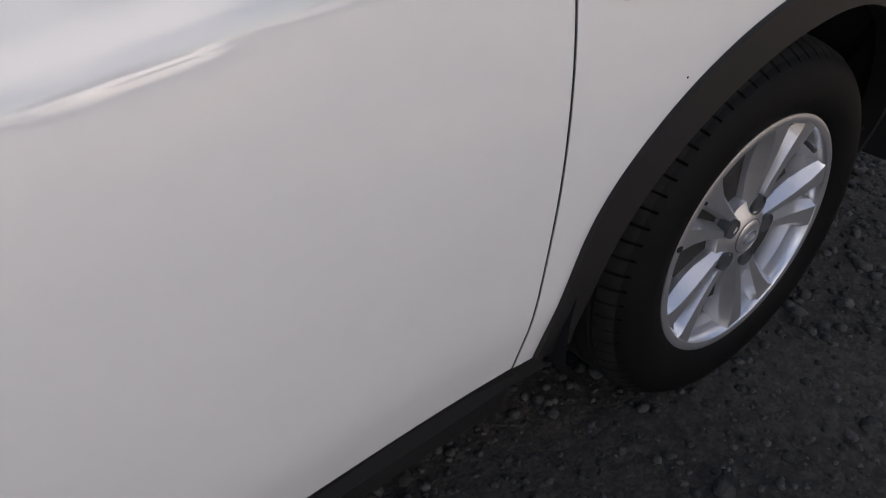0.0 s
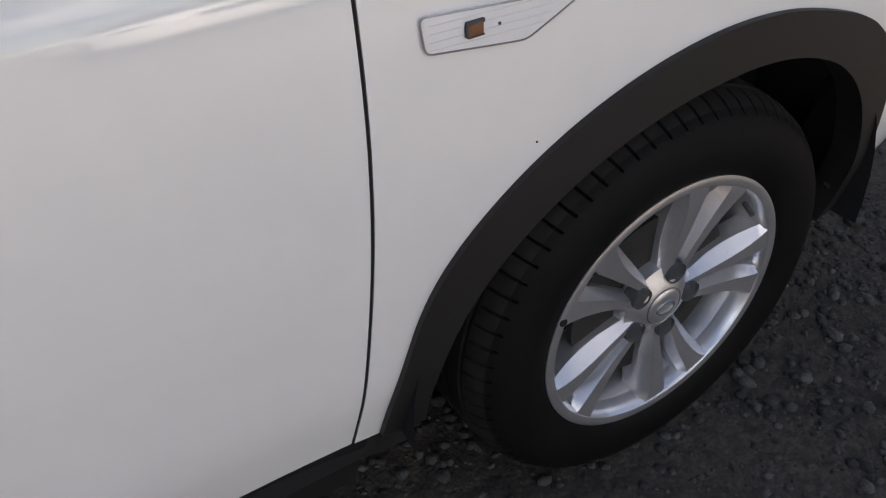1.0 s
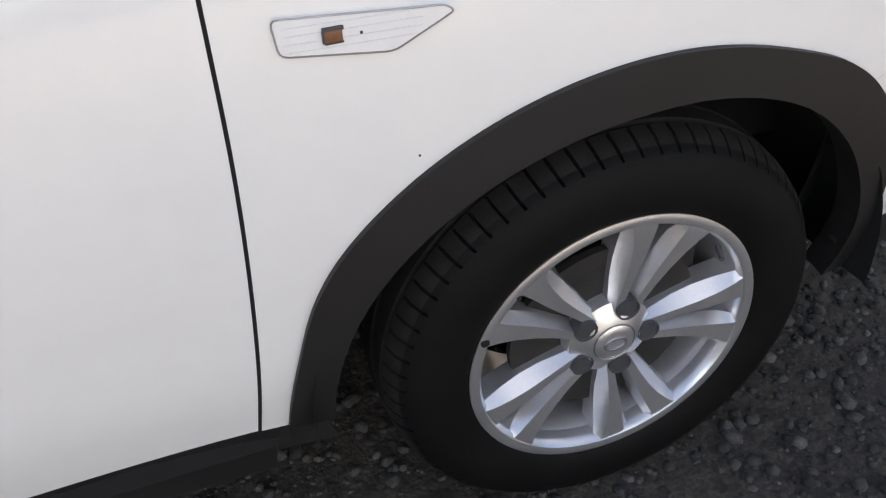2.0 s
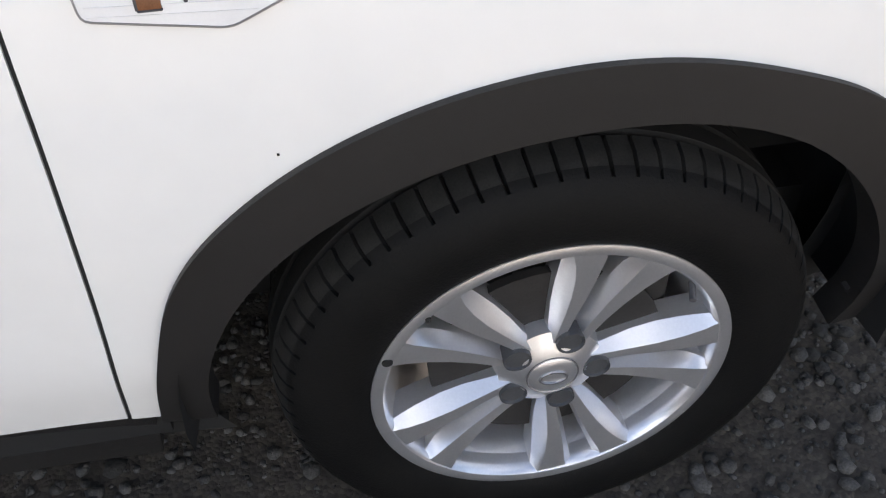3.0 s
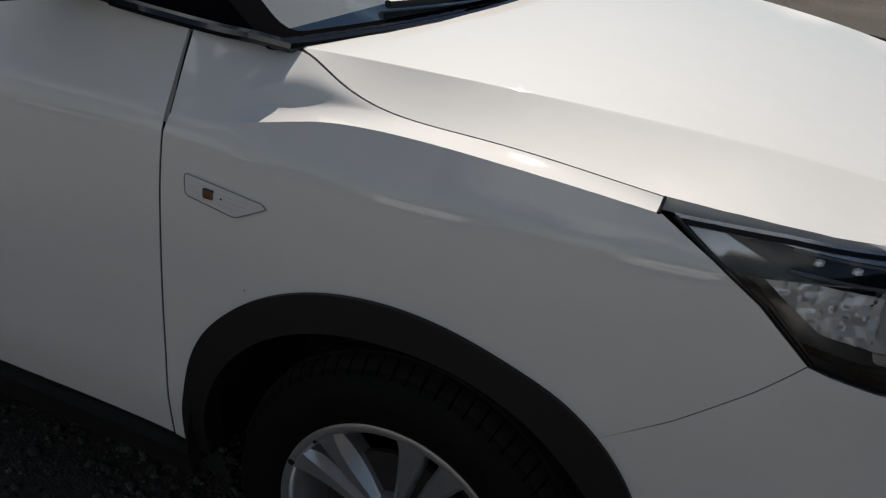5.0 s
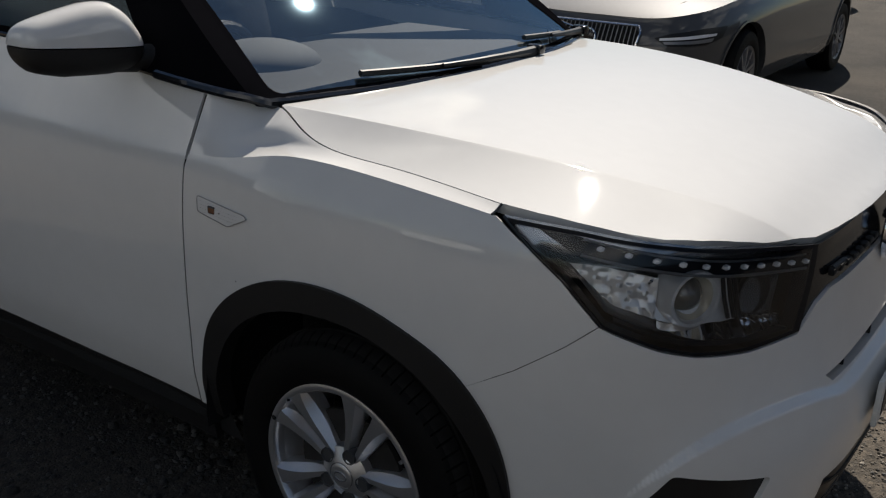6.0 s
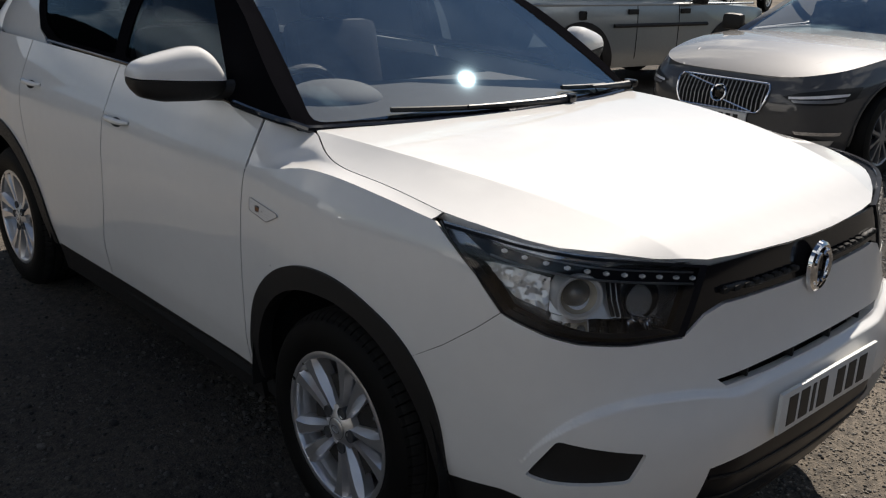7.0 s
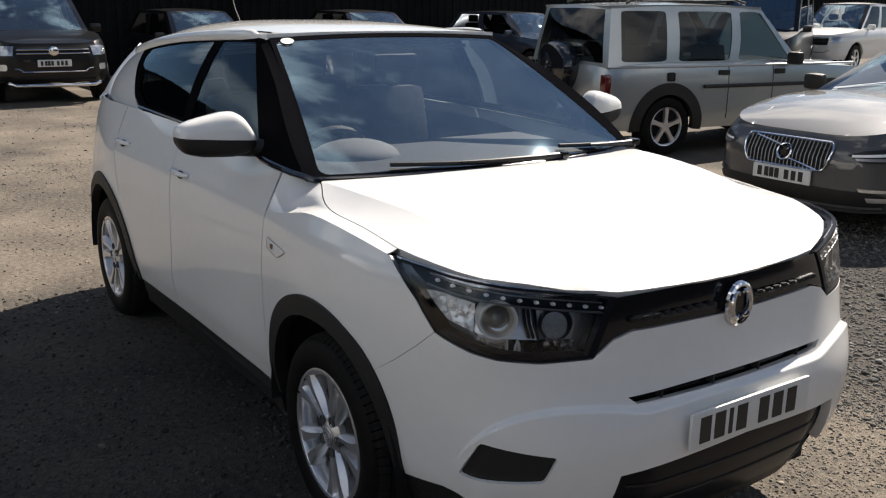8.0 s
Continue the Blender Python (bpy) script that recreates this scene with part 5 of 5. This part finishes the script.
def vehicle(name, label, at, turn, paint, shape, axles, r, cabin, wheels=5, arch=None, windows=((.05, .47), (.53, .95)), dark=FARGLASS, mat=None, group=""):
    """A parked vehicle. cabin: x of the waist's rear and front end, of the roof's rear and front end, roof height, half widths at waist and roof."""
    v = thing(name, label, "car", group, at=at, turn=turn)
    heart = (0, 0, .6)
    ra = r + .07
    xs = np.linspace(0, math.pi, 26)
    poly = [(0.0, shape.low + .02)]
    for x in axles:
        c = shape.at_x(x)
        poly += [(c - ra * math.cos(t), max(shape.low + .02, r + ra * math.sin(t))) for t in np.linspace(-.25, math.pi + .25, 30)]
    poly += [(shape.round, shape.low + .02)]
    def lip(a):
        z = float(shape.top(np.interp(a, shape.a, shape.x)))
        for _ in range(6):
            z = float(shape.top(shape.skin(a, z)[0]))
        return z
    rim = [(a, lip(a) + .002) for a in np.linspace(shape.round, 0, 90)]
    for m in (False, True):
        panel("body_side", poly + rim, shape.skin, paint, v, mirror=m, step=.07, depth=.05, heart=heart)
        for x in axles:
            c = shape.at_x(x)
            ring = [(c + (ra + .005) * math.cos(t), r + (ra + .005) * math.sin(t)) for t in np.linspace(-.1, math.pi + .1, 30)]
            ring += [(c + (ra - (.05 if arch else .012)) * math.cos(t), r + (ra - (.05 if arch else .012)) * math.sin(t)) for t in np.linspace(math.pi + .1, -.1, 30)]
            if arch:
                ring = [(c + (ra + .085) * math.cos(t), r + (ra + .085) * math.sin(t)) for t in np.linspace(-.1, math.pi + .1, 30)] + ring[30:]
            panel("arch_trim", ring, lambda a, z: shape.skin(a, z, .012), arch or paint, v, mirror=m, step=.05, depth=.06, heart=heart)
    edge = [tuple(shape.skin(a, lip(a))[:2]) for a in np.linspace(0, shape.round, 90)]
    panel("bonnet_and_deck", edge + [(x, -y) for x, y in edge[-2:0:-1]], shape.lid, paint, v, step=.09, depth=0, heart=(0, 0, .2))
    part("underbody", box(shape.length - .3, shape.width - .5, .2, (0, 0, shape.low + .22)), GAP, v)
    for x in axles:
        for y in (-1, 1):
            road_wheel(v, x, y * (shape.width / 2 - .03), r, wheels, .22, mat, 1.6 / wheels)
    wr, wf, rr, rf, zr, yw, yr = cabin
    zb = lambda x: float(shape.top(x)) - .01
    for m in (False, True):
        side = patch((wr, -yw, zb(wr)), (wf, -yw, zb(wf)), (rf, -yr, zr), (rr, -yr, zr), (0, -.03, .0))
        holes = [rounded([(w[0] + .012, .08), (w[1] - .012 if w[1] < .9 else w[1], .08), (w[-1] - .01 if w[1] < .9 else w[-1] - .035 * (len(w) < 3), .92), (w[-2] + .012, .92)], .045, 4) for w in windows]
        panel("cabin_side", [(0, 0), (1, 0), (1, 1), (0, 1)], side, paint, v, mirror=m, step=.08, depth=.02, holes=holes, heart=(0, 0, .9))
        for h in holes:
            panel("side_window", h, lambda a, b: side(a, b) + np.array([0, .006, 0]), dark, v, mirror=m, step=.2, depth=0, heart=(0, 0, .9)).visible_shadow = False
    fs = patch((wf, -yw, zb(wf)), (wf, yw, zb(wf)), (rf, yr, zr), (rf, -yr, zr), (.10, 0, .03))
    rs = patch((wr, -yw, zb(wr)), (wr, yw, zb(wr)), (rr, yr, zr), (rr, -yr, zr), (-.06, 0, .02))
    for nm, f in (("windscreen", fs), ("rear_window", rs)):
        h = [(.06, .06), (.94, .06), (.93, .94), (.07, .94)]
        panel(nm + "_frame", [(0, 0), (1, 0), (1, 1), (0, 1)], f, paint if nm[0] == "r" else GLOSSBLACK, v, step=.1, depth=.02, holes=[h], heart=(0, 0, .9))
        panel(nm, h, f, WINDSCREEN if nm[0] == "w" else dark, v, step=.15, depth=0, heart=(0, 0, .9)).visible_shadow = False
    roof = patch((rr - .02, -yr - .01, zr), (rf + .02, -yr - .01, zr), (rf + .02, yr + .01, zr), (rr - .02, yr + .01, zr), (0, 0, .05))
    panel("roof", [(0, 0), (1, 0), (1, 1), (0, 1)], roof, paint, v, step=.1, depth=.03, heart=(0, 0, .5))
    part("dashboard", box(.35, yw * 1.8, .2, (wf - .35, 0, zb(wf) - .12), .05), DASH, v)
    for x in (np.interp(.62, [0, 1], [wr, wf]), np.interp(.25, [0, 1], [wr, wf])):
        for y in (-.38, .38):
            seat = part("seat_back", box(.14, .5, .62, (x, y, zb(wr) - .08), .05, pose(0, 0, 0, 0, -10, 0)), CLOTH, v)
            part("headrest", box(.10, .26, .17, (x - .08, y, zb(wr) + .33), .04), CLOTH, seat)
    for s in (-1, 1):
        mir = part("door_mirror", box(.10, .20, .15, (wf - .28, s * (yw + .17), zb(wf) + .08), .04), mat and PLASTIC or paint, v)
        part("mirror_stalk", box(.05, .12, .04, (wf - .28, s * (yw + .04), zb(wf) + .02), .01), PLASTIC, mir)
    return v


def on_nose(shape, v, name, poly, mat, out, label="", step=.06, depth=.0, both=True):
    for s in ((1, -1) if both else (1,)):
        panel(name, [(a * s, z) for a, z in poly], lambda a, z: shape.skin(a, z, out), mat, v, label, step=step, depth=depth, heart=(0, 0, .6))


def plate(v, x, z, tilt=0):
    p = part("number_plate", box(.015, .52, .112, (x, 0, z), .004), PLATEWHITE, v, "white number plate with dark bars")
    for y in (-.195, -.132, -.086, -.038, .050, .113, .176):
        part("plate_bar", box(.003, .040, .075, (x + .0085, y, z)), PLATEBLACK, p, smooth=False)
    return p


# grey-brown saloon that faces the white car
sh = Shape(4.95, 1.88, [(-2.48, .92), (-1.9, 1.02), (-1.0, 1.00), (.2, .98), (.95, .965), (1.6, .92), (2.1, .845), (2.4, .775), (2.48, .74)], 4.6, .20, .075)
SALOON_AT, SALOON_TURN = (-1.89, 6.53, 0), -90
sal = vehicle("saloon_car", "grey-brown saloon with a chrome barred grille", SALOON_AT, SALOON_TURN, BRONZE, sh, (1.60, -1.34), .345, (-1.95, 1.05, -1.25, .05, 1.41, .80, .60), wheels=10, mat=ALLOYDARK)
gr = rounded([(.0, .735), (.33, .73), (.385, .69), (.375, .59), (.31, .525), (0, .52)], .02)
on_nose(sh, sal, "grille_back", gr, GAP, .004)
full = gr[:]
ringp = [sh.skin(a, z, .012) for a, z in fine([(-a, z) for a, z in gr] [::-1][0:0] + rounded([(.375, .737), (.395, .70), (.375, .60), (.335, .520), (-.335, .520), (-.375, .60), (-.395, .70), (-.375, .737)], .03, 3), .05)]
grille = part("grille_frame", tube(list(ringp) + list(ringp[:2]), .009, 8), CHROME, sal, "chrome grille surround")
for k in range(21):
    a = -.35 + .035 * k
    part("grille_bar", tube([sh.skin(a, z, .010) for z in (.530, .62, .728)], .0045, 6), ALLOYDARK, grille)
part("badge_ring", tube([sh.skin(.06 * math.cos(t), .63 + .06 * math.sin(t), .024) for t in np.linspace(0, math.tau, 30)], .010, 8), CHROME, grille)
part("badge_disc", box(.012, .09, .09, sh.skin(0, .63, .018), .02), GLOSSBLACK, grille)
part("badge_slash", tube([sh.skin(.05, .675, .018), sh.skin(.30, .725, .018)], .008, 6), CHROME, grille)
part("badge_slash", tube([sh.skin(-.05, .585, .018), sh.skin(-.29, .53, .018)], .008, 6), CHROME, grille)
lamp = [(.50, .665), (.62, .70), (.90, .735), (1.16, .745), (1.08, .665), (.90, .620), (.60, .615)]
on_nose(sh, sal, "headlight", lamp, SATIN, .004, "dark slim headlight")
on_nose(sh, sal, "headlight_bar", [(.54, .668), (.80, .690), (1.02, .70), (1.00, .682), (.80, .668), (.54, .652)], LEDWHITE, .009)
on_nose(sh, sal, "headlight_lens", [(.56, .645), (.80, .655), (.98, .668), (.96, .642), (.80, .632), (.58, .628)], ALLOYDARK, .008)
on_nose(sh, sal, "lower_intake", [(0, .40), (.70, .40), (.84, .36), (.80, .26), (.0, .26)], PLASTIC, .004)
on_nose(sh, sal, "intake_trim", [(.60, .425), (.98, .42), (.96, .395), (.62, .40)], CHROME, .012)
on_nose(sh, sal, "intake_lamp", [(.66, .36), (.92, .36), (.90, .325), (.68, .325)], ALLOY, .012)
on_nose(sh, sal, "splitter", [(0, .275), (.80, .29), (.80, .27), (0, .255)], ALLOYDARK, .010)
plate(sal, sh.length / 2 + .02, .455)
for s in (-1, 1):
    part("bonnet_crease", tube([sh.lid(np.array(x), np.array(s * y)) + np.array([0, 0, -.0095]) for x, y in ((.95, .62), (1.5, .60), (2.0, .52), (2.36, .42))], .012, 8), BRONZE, sal)

# silver estate off-roader seen from its right side
sh4 = Shape(4.35, 1.80, [(-2.18, 1.04), (-1.6, 1.06), (0, 1.05), (.75, 1.045), (1.1, 1.02), (1.7, .985), (2.05, .93), (2.18, .88)], 6.5, .30, .03)
OFFROAD_AT = (-5.58, 7.39, 0)
off = vehicle("estate_car", "silver five-door off-roader with black wheel arches and a spare wheel", OFFROAD_AT, 82, SILVER, sh4, (1.27, -1.29), .35,
              (-2.10, .82, -2.00, .18, 1.70, .80, .66), arch=PLASTIC, windows=((.05, .292, .046, .344), (.330, .617, .40, .78), (.642, .955, .815, .975)), mat=ALLOY)
for s in (-1, 1):
    part("rub_strip", tube([sh4.skin(s * sh4.at_x(x), .80, .010) for x in np.linspace(-.80, .78, 12)], .022, 8), PLASTIC, off, "black rubbing strip")
    part("waist_line", tube([sh4.skin(s * sh4.at_x(x), 1.035, .008) for x in np.linspace(-2.0, 1.7, 20)], .014, 8), SILVER, off)
    for x in (-.50, .38):
        part("door_handle", box(.16, .025, .06, sh4.skin(s * sh4.at_x(x), .955, .010), .008), PLASTIC, off)
    part("fuel_flap" if s > 0 else "vent_cap", box(.10, .012, .10, sh4.skin(s * sh4.at_x(-1.28), .92, .004), .02), PLASTIC, off)
    part("tail_lamp", box(.09, .11, .24, (-2.13, s * .815, .84), .03), REDLENS, off, "red tail lamp")
    rail = part("roof_rail", tube([(-1.75, s * .60, 1.73), (-1.65, s * .60, 1.78), (-.2, s * .60, 1.79), (.0, s * .60, 1.74)], .018, 8), PLASTIC, off)
    for x in (-.42, .28):
        part("door_joint", tube([sh4.skin(s * sh4.at_x(x), z, .001) for z in np.linspace(.42, 1.04, 8)], .005, 5), GAP, off)
part("sunroof", box(.7, .8, .04, (-.45, 0, 1.755), .015), GLOSSBLACK, off)
sp = road_wheel(off, -2.28, 0, .30, 5, .2)
sp.matrix_basis = pose(-2.34, 0, .98, 0, 0, -90)
part("spare_cover", lathe([(0, -.03), (.24, -.028), (.295, -.012), (.312, .03), (.312, .19)], 40), TRIMGLOSS, sp, "glossy dark spare wheel cover")
part("rear_bumper", box(.22, 1.70, .22, (-2.16, 0, .55), .05), PLASTIC, off)
on_nose(sh4, off, "headlight", [(.42, .85), (.80, .85), (.98, .80), (.80, .72), (.44, .72)], LEDWHITE, .006)
on_nose(sh4, off, "grille", [(0, .83), (.38, .83), (.38, .73), (0, .73)], PLASTIC, .006)

# black pick-up truck
sh5 = Shape(5.2, 1.94, [(-2.6, 1.10), (-1.0, 1.12), (.3, 1.13), (1.0, 1.13), (1.6, 1.11), (2.2, 1.05), (2.5, .99), (2.6, .94)], 5.5, .34, .07)
pick = vehicle("pickup_truck", "black pick-up truck with chrome grille bars", (-16.3, 1.30, 0), -3, BLACKPAINT, sh5, (1.72, -1.38), .38, (-1.05, 1.25, -.85, .40, 1.80, .82, .66), windows=((.05, .45), (.52, .95)))
on_nose(sh5, pick, "grille_back", [(0, .93), (.56, .93), (.54, .74), (0, .72)], GAP, .004)
for z in (.895, .835):
    part("grille_bar", tube([sh5.skin(a, z, .012) for a in np.linspace(-.56, .56, 14)], .012, 8), CHROME, pick)
part("badge", lathe([(0, -.01), (.055, -.012), (.075, -.004), (.078, .01)], 28), CHROME, pick, "round chrome badge").matrix_basis = pose(2.625, 0, .875, 0, 0, 90)
on_nose(sh5, pick, "headlight", [(.60, .95), (.86, .955), (1.02, .93), (.98, .80), (.62, .80)], LAMPBACK, .008, "clear headlight")
on_nose(sh5, pick, "fog_lamp", rounded([(.72, .66), (.92, .66), (.92, .56), (.72, .56)], .04), ALLOY, .008)
part("lower_trim", tube([sh5.skin(a, .545 + .05 * (abs(a) > .48), .012) for a in np.linspace(-.60, .60, 20)], .011, 8), CHROME, pick)
part("under_bar", tube([(2.55, -.7, .36), (2.66, -.6, .33), (2.66, .6, .33), (2.55, .7, .36)], .03, 10), CHROME, pick)
plate(pick, sh5.length / 2 + .02, .68)

def repaint(car, old, paint):
    """Gives a copied vehicle another paint."""
    for o in car.children_recursive:
        if paint != old and o.data and o.data.materials and o.data.materials[0] == old:
            o.material_slots[0].link = "OBJECT"
            o.material_slots[0].material = paint


# further cars along the dark wall
sh6 = Shape(4.5, 1.80, [(-2.25, 1.0), (-1.5, 1.02), (0, 1.0), (.8, .97), (1.4, .92), (2.0, .84), (2.25, .72)], 4.4, .22, .08)
dark_car = vehicle("estate_car", "black estate car parked beside the wall", (-15.9, 4.3, 0), 2, BLACKPAINT, sh6, (1.4, -1.25), .33, (-2.0, .95, -1.6, .15, 1.48, .78, .60))
on_nose(sh6, dark_car, "headlight", [(.5, .72), (.72, .745), (.95, .74), (.85, .64), (.52, .63)], ALLOYDARK, .006)
on_nose(sh6, dark_car, "grille", [(0, .68), (.40, .68), (.36, .55), (0, .55)], PLASTIC, .006)
for at, turn, paint, lab in (((-16.0, 8.3, 0), -4, BLACKPAINT, "black hatchback by the dark wall"), ((-15.6, 18.6, 0), -30, SILVER, "silver saloon at the far end of the yard"),
                             ((-15.7, 12.4, 0), 3, BLUEPAINT, "dark blue hatchback beside the dark wall"), ((-4.6, 14.6, 0), 180, BLUEPAINT, "dark car parked across the yard")):
    repaint(tagged(copy_thing(dark_car, pose(*at, 0, 0, turn)), lab), BLACKPAINT, paint)
repaint(tagged(copy_thing(pick, pose(-13.4, 22.6, 0, 0, 0, -80)), "white pick-up truck at the far end of the yard"), BLACKPAINT, WHITE)
sh7 = Shape(4.9, 1.92, [(-2.45, 1.18), (0, 1.20), (1.2, 1.19), (1.9, 1.10), (2.3, 1.0), (2.45, .92)], 5.5, .26, .05)
vehicle("delivery_van", "tall black van far behind the off-roader", (-12.4, 17.6, 0), -60, BLACKPAINT, sh7, (1.5, -1.5), .34, (-2.35, 1.55, -2.25, .85, 2.05, .86, .78), windows=((.08, .45), (.55, .95)))
# row of cars on the camera's side of the yard, which the white paint mirrors
for at, turn, src, old, paint, lab in (((1.2, -9.0, 0), 94, dark_car, BLACKPAINT, WHITE, "white estate car across the yard"), ((-2.6, -9.6, 0), 88, off, SILVER, WHITE, "white off-roader across the yard"),
                                       ((-6.6, -9.2, 0), 92, sal, BRONZE, SILVER, "silver saloon across the yard"), ((5.2, -9.8, 0), 90, pick, BLACKPAINT, WHITE, "white pick-up truck across the yard")):
    repaint(tagged(copy_thing(src, pose(*at, 0, 0, turn)), lab), old, paint)

# dark sheet steel wall behind the cars
def sheet_wall(name, x0, y0, x1, y1, h):
    n = int(math.hypot(x1 - x0, y1 - y0) / .25)
    d = Vector((x1 - x0, y1 - y0, 0)).normalized()
    side = Vector((-d.y, d.x, 0))
    b, rows = bmesh.new(), []
    for k in range(n + 1):
        for j, o in enumerate((0, 0, .035, .035)):
            p = Vector((x0, y0, 0)) + d * (.25 * k + (0, .11, .13, .23)[j]) + side * o
            rows.append((b.verts.new(p), b.verts.new(p + Vector((0, 0, h)))))
    for p, q in zip(rows, rows[1:]):
        b.faces.new((p[0], q[0], q[1], p[1]))
    ext = bmesh.ops.extrude_face_region(b, geom=b.faces[:])
    bmesh.ops.translate(b, vec=-side * .06, verts=[v for v in ext["geom"] if isinstance(v, bmesh.types.BMVert)])
    return tagged(part(name, b, METALWALL, None, smooth=False), "dark ribbed sheet steel wall along the edge of the yard", "wall", kind="structure")


sheet_wall("wall_west", -19.5, 44, -19.5, -16, 4.2)
# unseen wall, added only to darken what the car's nose mirrors
sheet_wall("added_wall_east", 15, -22, 15, 26, 4.2)

stones("loose_gravel", "loose grey stones by the car with shade put into their colour", SHADESTONE,
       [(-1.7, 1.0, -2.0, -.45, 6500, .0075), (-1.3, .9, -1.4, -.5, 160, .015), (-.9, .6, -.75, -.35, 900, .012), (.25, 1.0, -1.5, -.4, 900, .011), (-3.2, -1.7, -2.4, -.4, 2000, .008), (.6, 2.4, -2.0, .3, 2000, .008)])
stones("grey_gravel", "grey broken stones in a paler sunlit tone loose on the yard", GREYSTONE,
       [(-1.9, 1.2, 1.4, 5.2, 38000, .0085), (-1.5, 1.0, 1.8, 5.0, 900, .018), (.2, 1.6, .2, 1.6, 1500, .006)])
stones("sandy_gravel", "small sandy stones scattered on the yard", SANDSTONE,
       [(.1, 1.6, .1, 1.9, 16000, .0045), (.1, 1.6, .3, 1.9, 300, .009), (-8, -2.6, -2.6, 1.2, 4000, .008), (-14, -6, -2.5, 2.5, 2000, .012)])
